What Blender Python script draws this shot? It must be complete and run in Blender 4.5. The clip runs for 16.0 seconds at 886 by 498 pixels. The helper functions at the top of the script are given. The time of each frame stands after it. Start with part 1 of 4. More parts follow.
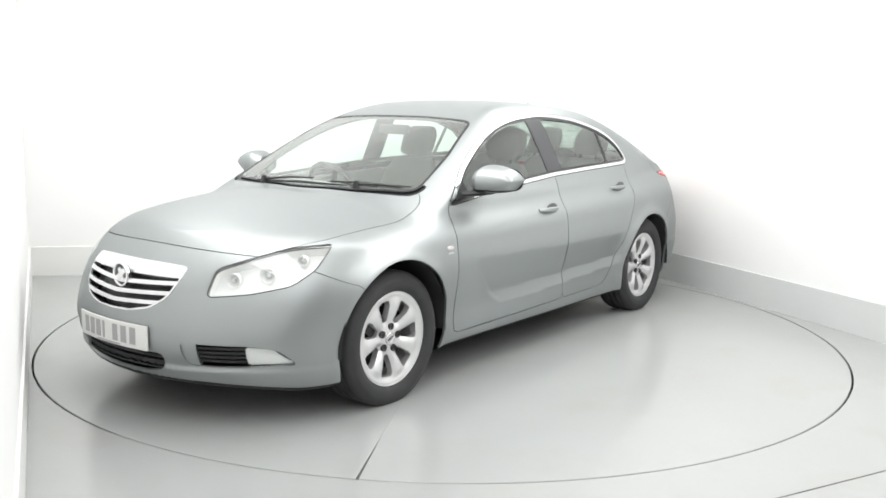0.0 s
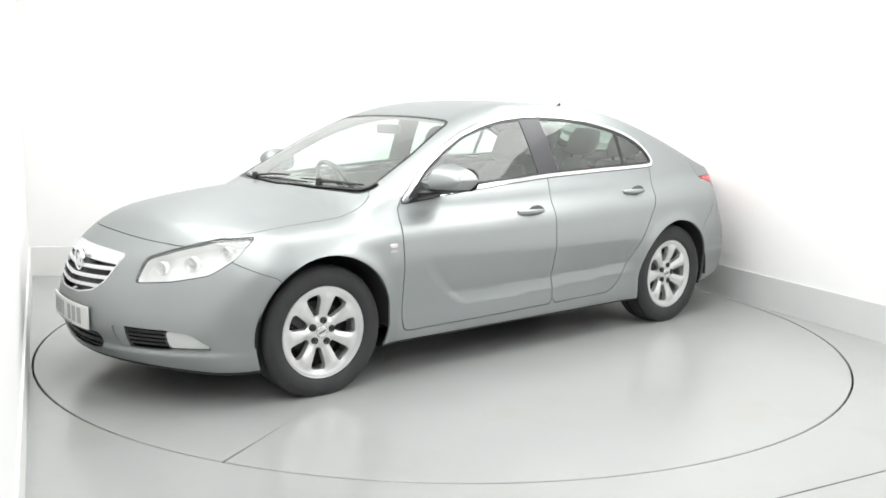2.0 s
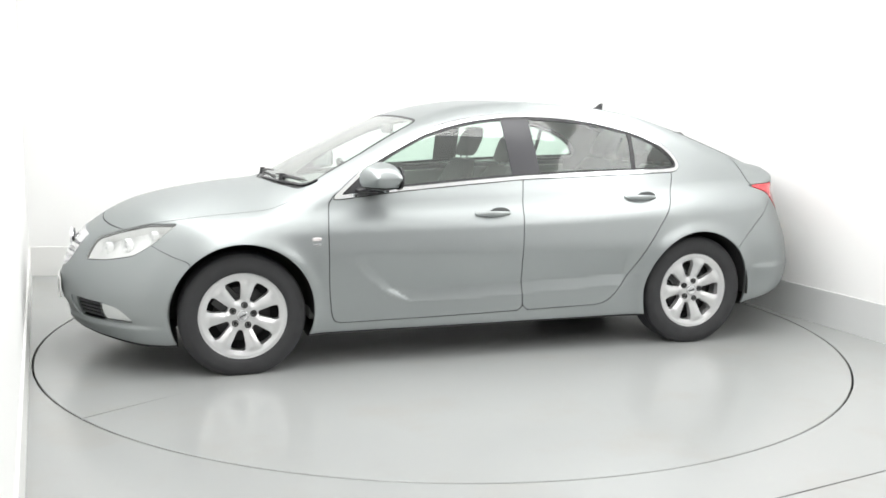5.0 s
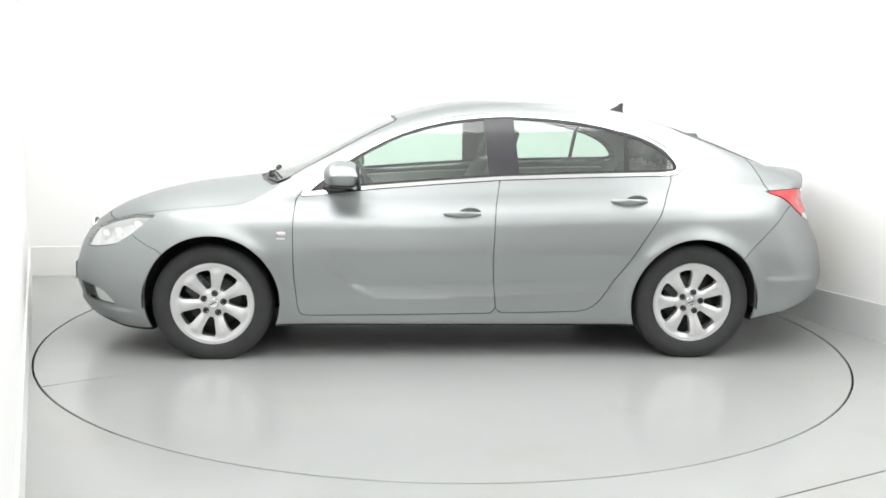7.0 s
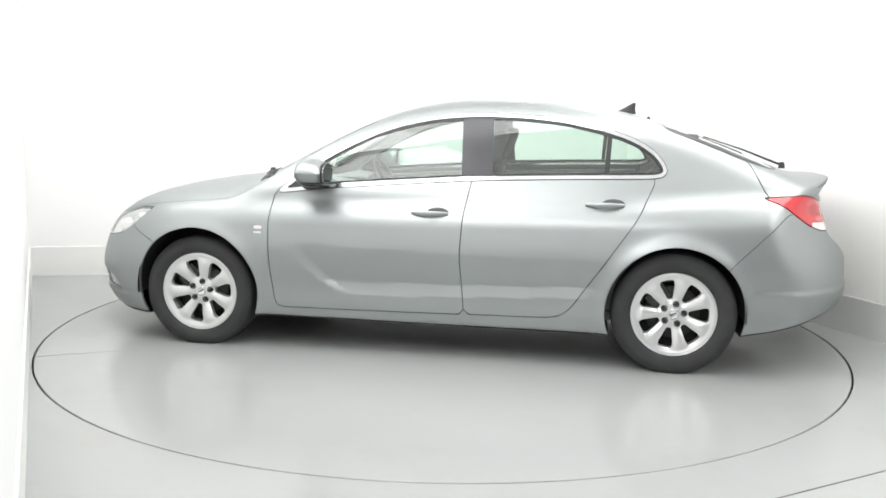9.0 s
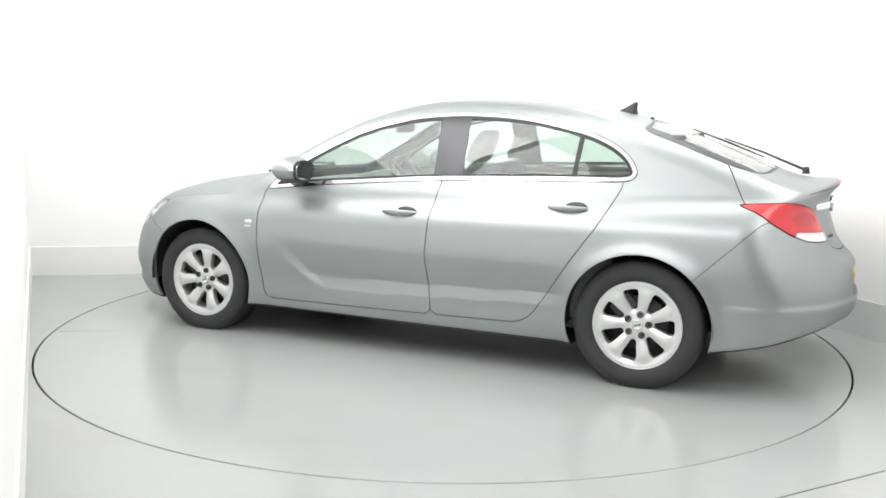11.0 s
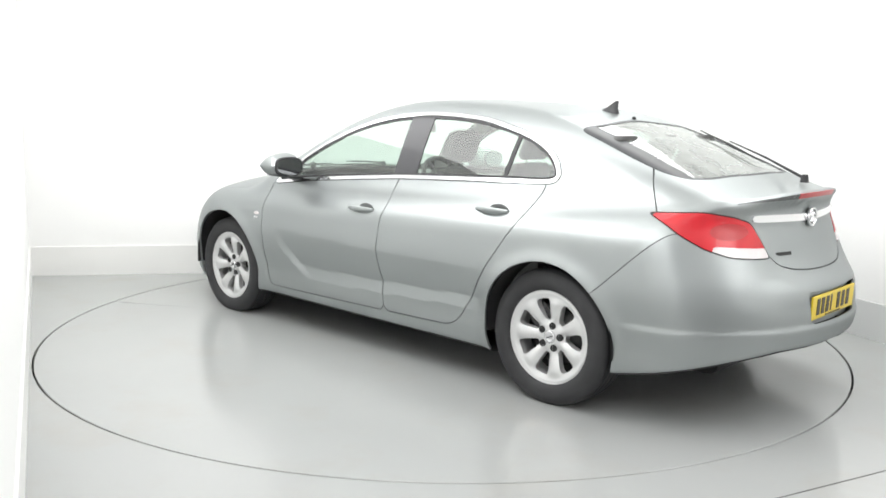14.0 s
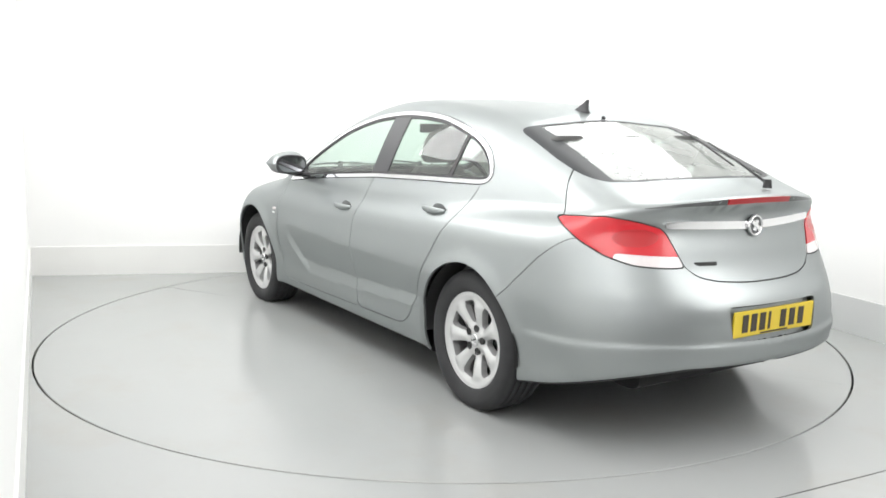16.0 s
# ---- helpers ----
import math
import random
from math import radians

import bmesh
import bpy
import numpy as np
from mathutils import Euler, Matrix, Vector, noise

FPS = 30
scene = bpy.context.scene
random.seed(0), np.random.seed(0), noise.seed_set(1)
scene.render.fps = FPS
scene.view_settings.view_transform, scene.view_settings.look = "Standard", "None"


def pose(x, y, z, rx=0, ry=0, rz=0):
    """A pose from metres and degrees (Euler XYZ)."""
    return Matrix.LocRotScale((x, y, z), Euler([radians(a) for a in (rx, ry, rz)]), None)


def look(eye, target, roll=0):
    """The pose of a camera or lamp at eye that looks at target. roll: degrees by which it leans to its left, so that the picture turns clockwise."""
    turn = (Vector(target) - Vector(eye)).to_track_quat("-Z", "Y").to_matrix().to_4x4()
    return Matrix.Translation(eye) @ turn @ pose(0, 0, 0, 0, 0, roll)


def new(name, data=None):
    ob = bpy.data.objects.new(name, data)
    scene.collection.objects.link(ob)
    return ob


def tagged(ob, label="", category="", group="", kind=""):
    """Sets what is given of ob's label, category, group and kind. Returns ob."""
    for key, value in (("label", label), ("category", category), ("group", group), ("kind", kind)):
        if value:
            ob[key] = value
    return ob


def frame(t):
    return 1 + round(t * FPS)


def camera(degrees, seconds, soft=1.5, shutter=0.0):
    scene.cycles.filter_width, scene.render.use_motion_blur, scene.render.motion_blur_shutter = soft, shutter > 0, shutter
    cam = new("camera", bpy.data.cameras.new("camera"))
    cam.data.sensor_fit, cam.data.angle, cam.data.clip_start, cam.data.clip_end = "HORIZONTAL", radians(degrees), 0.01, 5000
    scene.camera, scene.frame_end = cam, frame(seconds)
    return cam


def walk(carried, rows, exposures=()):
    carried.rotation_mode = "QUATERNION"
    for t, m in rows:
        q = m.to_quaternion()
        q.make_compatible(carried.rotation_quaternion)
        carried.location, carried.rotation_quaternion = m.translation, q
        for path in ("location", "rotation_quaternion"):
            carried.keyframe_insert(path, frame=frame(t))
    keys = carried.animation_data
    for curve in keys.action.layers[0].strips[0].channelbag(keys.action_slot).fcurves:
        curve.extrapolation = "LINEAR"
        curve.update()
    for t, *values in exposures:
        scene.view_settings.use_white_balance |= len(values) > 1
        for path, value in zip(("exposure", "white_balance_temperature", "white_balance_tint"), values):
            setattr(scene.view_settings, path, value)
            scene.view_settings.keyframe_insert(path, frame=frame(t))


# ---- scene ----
# ---------------------------------------------------------------- camera
cam = camera(53.73, 16.0, soft=1.65)
EYE = look((0.0, -5.594, 1.398), (-0.0019, -4.606, 1.2426), 1.09)
walk(cam, [(0.0, EYE), (16.0, EYE)])

# turn of the turntable in degrees, by seconds
TURN = [(0, -127.5), (0.5, -130.5), (1, -133.8), (2, -140.8), (3, -147.8), (4, -154.7), (5.5, -165.0), (7, -175.25),
        (8, -182.2), (9, -189.2), (10.3, -198.1), (11.5, -206.25), (12.5, -213.1), (14, -223.35), (15, -230.2), (16, -237.2)]

# ---------------------------------------------------------------- world and lights
world = bpy.data.worlds.new("studio_world")
scene.world = world
world.use_nodes = True
world.node_tree.nodes["Background"].inputs[0].default_value = (1, 1, 1, 1)
world.node_tree.nodes["Background"].inputs[1].default_value = 0.05
scene.view_settings.exposure = 0.0
LIGHT = 141          # watts of each long light
TILT = 58            # degrees by which they turn from facing down


def area_lamp(name, m, sx, sy, watts, colour=(1, 1, 1)):
    data = bpy.data.lights.new(name, "AREA")
    data.shape, data.size, data.size_y, data.energy, data.color = "RECTANGLE", sx, sy, watts, colour
    ob = new(name, data)
    ob.matrix_world = m
    return ob


# ---------------------------------------------------------------- materials
def nodes_of(name):
    m = bpy.data.materials.new(name)
    m.use_nodes = True
    nt = m.node_tree
    return m, nt, nt.nodes["Principled BSDF"]


def simple(name, colour, rough=0.5, metal=0.0, coat=0.0, vary=0.06, scale=6.0, bump=0.0, bump_scale=60.0, spec=0.5):
    """A surface with variation at two scales and fine relief."""
    m, nt, b = nodes_of(name)
    b.inputs["Roughness"].default_value = rough
    b.inputs["Metallic"].default_value = metal
    b.inputs["Coat Weight"].default_value = coat
    b.inputs["Coat Roughness"].default_value = 0.04
    b.inputs["Specular IOR Level"].default_value = spec
    tc = nt.nodes.new("ShaderNodeTexCoord")
    n1 = nt.nodes.new("ShaderNodeTexNoise")
    n1.inputs["Scale"].default_value, n1.inputs["Detail"].default_value = scale, 6
    nt.links.new(tc.outputs["Object"], n1.inputs["Vector"])
    mix = nt.nodes.new("ShaderNodeMix")
    mix.data_type = "RGBA"
    mix.inputs[6].default_value = (*[c * (1 - vary) for c in colour], 1)
    mix.inputs[7].default_value = (*[min(1, c * (1 + vary)) for c in colour], 1)
    nt.links.new(n1.outputs["Fac"], mix.inputs[0])
    nt.links.new(mix.outputs[2], b.inputs["Base Color"])
    if bump:
        n2 = nt.nodes.new("ShaderNodeTexNoise")
        n2.inputs["Scale"].default_value, n2.inputs["Detail"].default_value = bump_scale, 4
        nt.links.new(tc.outputs["Object"], n2.inputs["Vector"])
        bp = nt.nodes.new("ShaderNodeBump")
        bp.inputs["Strength"].default_value, bp.inputs["Distance"].default_value = bump, 0.002
        nt.links.new(n2.outputs["Fac"], bp.inputs["Height"])
        nt.links.new(bp.outputs["Normal"], b.inputs["Normal"])
    return m


def glass_mat(name, tint, rough=0.0, dust_haze=0.05):
    m, nt, b = nodes_of(name)
    tr = nt.nodes.new("ShaderNodeBsdfTransparent")
    tr.inputs[0].default_value = (*tint, 1)
    gl = nt.nodes.new("ShaderNodeBsdfGlossy")
    gl.inputs["Roughness"].default_value = rough + 0.01
    # gloss grows towards grazing views, alike from both sides of the pane
    lw = nt.nodes.new("ShaderNodeLayerWeight")
    lw.inputs[0].default_value = 0.5
    pw = nt.nodes.new("ShaderNodeMath")
    pw.operation = "POWER"
    pw.inputs[1].default_value = 4.0
    nt.links.new(lw.outputs["Facing"], pw.inputs[0])
    fr = nt.nodes.new("ShaderNodeMapRange")
    fr.inputs["To Min"].default_value, fr.inputs["To Max"].default_value = 0.08, 0.85
    nt.links.new(pw.outputs[0], fr.inputs["Value"])
    mx = nt.nodes.new("ShaderNodeMixShader")
    nt.links.new(fr.outputs[0], mx.inputs[0])
    nt.links.new(tr.outputs[0], mx.inputs[1])
    nt.links.new(gl.outputs[0], mx.inputs[2])
    # a thin film of dust and print marks, strengthened to paint in pale reflected haze
    df = nt.nodes.new("ShaderNodeBsdfDiffuse")
    df.inputs[0].default_value = (0.8, 0.84, 0.8, 1)
    tc = nt.nodes.new("ShaderNodeTexCoord")
    nz = nt.nodes.new("ShaderNodeTexNoise")
    nz.inputs["Scale"].default_value, nz.inputs["Detail"].default_value = 5.0, 5
    nt.links.new(tc.outputs["Object"], nz.inputs["Vector"])
    rng = nt.nodes.new("ShaderNodeMapRange")
    rng.inputs["To Min"].default_value, rng.inputs["To Max"].default_value = dust_haze * 0.6, dust_haze * 1.4
    nt.links.new(nz.outputs["Fac"], rng.inputs["Value"])
    film = nt.nodes.new("ShaderNodeMixShader")
    nt.links.new(rng.outputs[0], film.inputs[0])
    nt.links.new(mx.outputs[0], film.inputs[1])
    nt.links.new(df.outputs[0], film.inputs[2])
    nt.links.new(film.outputs[0], nt.nodes["Material Output"].inputs[0])
    return m


PAINT = simple("silver_green_paint", (0.380, 0.402, 0.402), 0.42, 0.88, 0.3, 0.02, 3.0, 0.04, 900)
PAINT.node_tree.nodes["Principled BSDF"].inputs["Specular Tint"].default_value = (0.44, 0.46, 0.46, 1)
BLACK_TRIM = simple("black_plastic", (0.02, 0.02, 0.022), 0.45, vary=0.2, bump=0.1)
GAP = simple("panel_gap", (0.09, 0.092, 0.092), 0.8)
RUBBER = simple("tyre_rubber", (0.034, 0.034, 0.036), 0.72, vary=0.25, scale=12, bump=0.25, bump_scale=150)
ALLOY = simple("alloy_silver", (0.72, 0.72, 0.72), 0.32, 0.6, 0.4, 0.03, 9)
DARK_METAL = simple("dark_brake_metal", (0.055, 0.055, 0.055), 0.5, 0.6, vary=0.3, scale=20)
CHROME = simple("chrome", (0.86, 0.86, 0.87), 0.1, 1.0, vary=0.02)
GLASS = glass_mat("window_glass", (0.77, 0.89, 0.82), dust_haze=0.05)
LENS = glass_mat("clear_lens", (0.95, 0.96, 0.96), dust_haze=0.03)
WALL = simple("white_wall_paint", (0.91, 0.91, 0.90), 0.7, vary=0.015, scale=1.2, bump=0.05, bump_scale=80)
FLOOR_PAINT = simple("pale_grey_floor_paint", (0.395, 0.405, 0.398), 0.20, vary=0.05, scale=1.1, bump=0.05, bump_scale=40)

def add_stains(m, tint, scale, low, high):
    """Mixes broad soft stains into a surface's colour."""
    nt = m.node_tree
    b = nt.nodes["Principled BSDF"]
    was = b.inputs["Base Color"].links[0].from_socket
    tc = nt.nodes.new("ShaderNodeTexCoord")
    nz = nt.nodes.new("ShaderNodeTexNoise")
    nz.inputs["Scale"].default_value, nz.inputs["Detail"].default_value, nz.inputs["Roughness"].default_value = scale, 7, 0.62
    nt.links.new(tc.outputs["Object"], nz.inputs["Vector"])
    rng = nt.nodes.new("ShaderNodeMapRange")
    rng.inputs["From Min"].default_value, rng.inputs["From Max"].default_value = low, high
    nt.links.new(nz.outputs["Fac"], rng.inputs["Value"])
    mix = nt.nodes.new("ShaderNodeMix")
    mix.data_type = "RGBA"
    mix.inputs[7].default_value = (*tint, 1)
    nt.links.new(rng.outputs[0], mix.inputs[0])
    nt.links.new(was, mix.inputs[6])
    nt.links.new(mix.outputs[2], b.inputs["Base Color"])


add_stains(FLOOR_PAINT, (0.385, 0.378, 0.355), 1.6, 0.52, 0.80)
JOINT = simple("floor_joint_sealant", (0.12, 0.12, 0.12), 0.7)

# dark colour of the unseen wall behind the camera, dims reflections in the car
SOUTH = simple("unseen_dark_rear_wall", (0.16, 0.16, 0.165), 0.8, vary=0.08, scale=1.0)
SKIRT = simple("pale_skirting_paint", (0.84, 0.84, 0.82), 0.45, vary=0.03, scale=3)

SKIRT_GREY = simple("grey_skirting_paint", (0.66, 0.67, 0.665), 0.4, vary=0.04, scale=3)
PILLAR = simple("gloss_black_pillar", (0.03, 0.03, 0.035), 0.3, coat=0.1)
FRIT = simple("black_glass_border", (0.035, 0.037, 0.04), 0.4, spec=0.2)
GLASS_FRONT = glass_mat("laminated_glass", (0.80, 0.89, 0.84), dust_haze=0.10)
GLASS_REAR = glass_mat("rear_window_glass", (0.60, 0.70, 0.65), 0.04, dust_haze=0.22)
LAMP_SILVER = simple("lamp_silver", (0.95, 0.95, 0.94), 0.22, 0.15, vary=0.04, scale=22, bump=0.9, bump_scale=55)
RED_LENS = simple("red_lamp_plastic", (0.62, 0.03, 0.04), 0.2, coat=0.25, vary=0.12, scale=16)
RED_DARK = simple("deep_red_lamp_plastic", (0.46, 0.025, 0.03), 0.3, coat=0.1)
WHITE_LENS = simple("clear_lamp_plastic", (0.78, 0.72, 0.72), 0.12, coat=0.6, vary=0.12, scale=30)
CHROME_SOFT = simple("satin_chrome", (0.80, 0.80, 0.81), 0.22, 0.9, vary=0.02)
UNDER = simple("underbody_black", (0.025, 0.025, 0.025), 0.8)
LINER = simple("pale_fabric_lining", (0.42, 0.43, 0.40), 0.9, bump=0.2, bump_scale=200)
MIRROR = simple("mirror_glass", (0.35, 0.36, 0.37), 0.03, 1.0, vary=0.01)
# dark grey for painted recess shade, and for the emblem ground
HANDLE_DARK = simple("recess_shade_and_emblem_grey", (0.13, 0.135, 0.135), 0.4, 0.5)
PLATE_YELLOW = simple("yellow_plate", (0.80, 0.60, 0.05), 0.35, vary=0.03)
PLATE_WHITE = simple("white_plate", (0.80, 0.80, 0.78), 0.35, vary=0.03)
# front plate ink, paled to paint in the glare that washes it out
PLATE_GREY = simple("washed_out_plate_ink", (0.42, 0.42, 0.42), 0.4)
PLATE_INK = simple("plate_ink", (0.05, 0.04, 0.03), 0.4)
SEAT = simple("dark_seat_fabric", (0.085, 0.085, 0.083), 0.9, vary=0.2, scale=40, bump=0.3, bump_scale=300)
CABIN = simple("grey_cabin_plastic", (0.21, 0.22, 0.21), 0.7, vary=0.15, bump=0.2, bump_scale=150)
LENS_SOLID = simple("lamp_bulb_grey", (0.7, 0.7, 0.7), 0.1, coat=0.5)


# ---------------------------------------------------------------- mesh helpers
def mesh_object(name, verts, faces, material, parent=None, label="", smooth=True, normals=None):
    me = bpy.data.meshes.new(name)
    me.from_pydata([tuple(v) for v in verts], [], [tuple(f) for f in faces])
    me.update()
    if smooth:
        me.polygons.foreach_set("use_smooth", [True] * len(me.polygons))
    if normals is not None:
        me.normals_split_custom_set_from_vertices([tuple(n) for n in normals])
    me.materials.append(material)
    ob = new(name, me)
    if parent is not None:
        ob.parent = parent
    if label:
        ob["label"] = label
    return ob


def part(name, bm, material, parent=None, label="", smooth=False):
    me = bpy.data.meshes.new(name)
    bm.normal_update()
    bm.to_mesh(me)
    bm.free()
    if smooth:
        me.polygons.foreach_set("use_smooth", [True] * len(me.polygons))
        me.set_sharp_from_angle(angle=radians(38))
    me.materials.append(material)
    ob = new(name, me)
    if parent is not None:
        ob.parent = parent
    if label:
        ob["label"] = label
    return ob


def box(bm, lo, hi, m=None, bevel=0.0):
    c = [(a + b) / 2 for a, b in zip(lo, hi)]
    s = [abs(b - a) for a, b in zip(lo, hi)]
    mm = Matrix.Translation(c) @ Matrix.Diagonal((*s, 1))
    r = bmesh.ops.create_cube(bm, size=1, matrix=(m @ mm) if m is not None else mm)
    if bevel:
        bmesh.ops.bevel(bm, geom=list({e for v in r["verts"] for e in v.link_edges}), offset=bevel, segments=2, affect="EDGES", profile=0.6)
    return bm


def lathe(profile, n=64, axis="y"):
    """Verts and quads of a profile of (radius, height) turned round the axis."""
    vs, fs = [], []
    for r, h in profile:
        for k in range(n):
            a = 2 * math.pi * k / n
            vs.append((r * math.cos(a), h, r * math.sin(a)) if axis == "y" else (r * math.cos(a), r * math.sin(a), h))
    for i in range(len(profile) - 1):
        for k in range(n):
            a, b = i * n + k, i * n + (k + 1) % n
            fs.append((a, b, b + n, a + n))
    return vs, fs


# ---------------------------------------------------------------- the studio bay
DISC_R = 2.439
# corners of the bay on the floor: the back wall meets the side walls
BL, BR = Vector((-3.40, 1.46)), Vector((1.66, 2.50))
LDIR, RDIR = Vector((0.42, -0.907)), Vector((0.39, -0.921))
FL, FR = BL + LDIR * 11.0, BR + RDIR * 11.0
HEIGHT = 3.6


def wall_slab(name, a, b, height, thick, outward, material, z0=0.0, parent=None):
    """An upright slab from a to b (plan points) whose inner face stands on that line."""
    d = (b - a).normalized()
    n = Vector((-d.y, d.x)) if outward > 0 else Vector((d.y, -d.x))
    bm = bmesh.new()
    ps = [a, b, b + n * thick, a + n * thick]
    lo = [bm.verts.new((p.x, p.y, z0)) for p in ps]
    hi = [bm.verts.new((p.x, p.y, z0 + height)) for p in ps]
    bm.faces.new(lo[::-1]), bm.faces.new(hi)
    for i in range(4):
        bm.faces.new((lo[i], lo[(i + 1) % 4], hi[(i + 1) % 4], hi[i]))
    bmesh.ops.recalc_face_normals(bm, faces=bm.faces)
    ob = part(name, bm, material, parent)
    return tagged(ob, kind="structure") if parent is None else ob


def build_room():
    ext = (BR - BL).normalized()
    wall_slab("wall_north", BL - ext * 0.15, BR + ext * 0.15, HEIGHT, 0.15, 1, WALL)
    wall_slab("wall_west", BL, FL, HEIGHT, 0.15, -1, WALL)
    wall_slab("wall_east", BR, FR, HEIGHT, 0.15, 1, WALL)
    # added out of view and kept dark, so the near flank reflects less light
    wall_slab("wall_south", FL - ext * 0.15, FR + ext * 0.15, HEIGHT, 0.15, -1, SOUTH)
    # ceiling
    bm = bmesh.new()
    ps = [BL, BR, FR, FL]
    lo = [bm.verts.new((p.x, p.y, HEIGHT)) for p in ps]
    hi = [bm.verts.new((p.x, p.y, HEIGHT + 0.15)) for p in ps]
    bm.faces.new(lo), bm.faces.new(hi[::-1])
    for i in range(4):
        bm.faces.new((lo[i], lo[(i + 1) % 4], hi[(i + 1) % 4], hi[i]))
    bmesh.ops.recalc_face_normals(bm, faces=bm.faces)
    tagged(part("ceiling", bm, WALL), kind="structure")
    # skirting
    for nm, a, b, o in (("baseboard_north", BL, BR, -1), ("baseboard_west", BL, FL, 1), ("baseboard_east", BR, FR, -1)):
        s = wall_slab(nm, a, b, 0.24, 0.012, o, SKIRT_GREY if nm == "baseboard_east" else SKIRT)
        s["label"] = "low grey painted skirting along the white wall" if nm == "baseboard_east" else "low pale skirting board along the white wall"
    # floor with a round hole for the turntable
    n = 180
    hole = DISC_R + 0.011
    vs = [(hole * math.cos(2 * math.pi * k / n), hole * math.sin(2 * math.pi * k / n), 0.0) for k in range(n)]
    vs += [(v[0], v[1], -0.08) for v in vs]
    outer = []
    quad = [BL - Vector((0.3, -0.3)), FL - Vector((0.3, 0.3)), FR + Vector((0.3, -0.3)), BR + Vector((0.3, 0.3))]
    for k in range(n):
        d = Vector((math.cos(2 * math.pi * k / n), math.sin(2 * math.pi * k / n)))
        best = 1e9
        for i in range(4):
            a, e = quad[i], quad[(i + 1) % 4] - quad[i]
            den = d.x * e.y - d.y * e.x
            if abs(den) > 1e-9:
                s = (a.x * e.y - a.y * e.x) / den
                w = (a.x * d.y - a.y * d.x) / den
                if s > 0 and -1e-6 <= w <= 1 + 1e-6:
                    best = min(best, s)
        outer.append((d.x * best, d.y * best, 0.0))
    vs += outer
    fs = []
    for k in range(n):
        j = (k + 1) % n
        fs.append((k, j, 2 * n + j, 2 * n + k))
        fs.append((k + n, j + n, j, k))
    tagged(mesh_object("floor", vs, [f[::-1] for f in fs], FLOOR_PAINT, smooth=False), "pale grey painted studio floor around the turntable", kind="structure")
    vs, fs = lathe([(DISC_R + 0.02, -0.08), (0.0001, -0.08)], n, "z")
    tagged(mesh_object("floor_pit", vs, fs, UNDER, smooth=False), "dark gap under the turntable edge", kind="structure")


def build_turntable():
    """A drum with two half-round plates on it; a joint runs across them."""
    vs, fs = lathe([(DISC_R - 0.01, -0.075), (DISC_R - 0.01, -0.012), (0.0001, -0.012)], 180, "z")
    drum = tagged(mesh_object("turntable", vs, fs, GAP, smooth=False), "pale grey painted round car turntable flush with the floor", "turntable")
    n = 120
    for side in (0, 180):
        bm = bmesh.new()
        rings = []
        for rad, z in ((DISC_R, -0.012), (DISC_R, -0.003), (DISC_R - 0.003, 0.0)):
            # the joint between the plates opens only towards one end
            ring = []
            for k in range(n + 1):
                a = radians(180 * k / n)
                gap = 0.0003
                if (side == 0 and k == 0) or (side == 180 and k == n):
                    gap = 0.006
                ring.append(bm.verts.new((rad * math.cos(a), max(rad * math.sin(a), gap), z)))
            ring.append(bm.verts.new((-1.98, 0.0003, z)))
            ring.append(bm.verts.new((1.98, 0.0003, z)))
            rings.append(ring)
        for r0, r1 in zip(rings, rings[1:]):
            for k in range(n + 3):
                j = (k + 1) % (n + 3)
                bm.faces.new((r0[k], r0[j], r1[j], r1[k]))
        bm.faces.new(rings[-1])
        bmesh.ops.recalc_face_normals(bm, faces=bm.faces)
        p = part("turntable_plate", bm, FLOOR_PAINT, drum, "pale grey painted half-round steel plate")
        p.matrix_basis = pose(0, 0, 0, 0, 0, 30 + side)
    return drum


def build_floor_joint():
    """The straight sealed joint in the floor in front of the turntable."""
    a, b = Vector((0.95, -2.676)), Vector((2.9, -1.668))
    d = (b - a).normalized()
    n = Vector((-d.y, d.x)) * 0.0035
    bm = bmesh.new()
    lo = [bm.verts.new((*(p), 0.0)) for p in (a - n, b - n, b + n, a + n)]
    hi = [bm.verts.new((*(p), 0.0012)) for p in (a - n, b - n, b + n, a + n)]
    bm.faces.new(hi)
    for i in range(4):
        bm.faces.new((lo[i], lo[(i + 1) % 4], hi[(i + 1) % 4], hi[i]))
    bmesh.ops.recalc_face_normals(bm, faces=bm.faces)
    tagged(part("floor_joint", bm, JOINT), "thin dark sealed joint in the painted floor", kind="structure")


build_room()
TURNTABLE = build_turntable()
build_floor_joint()


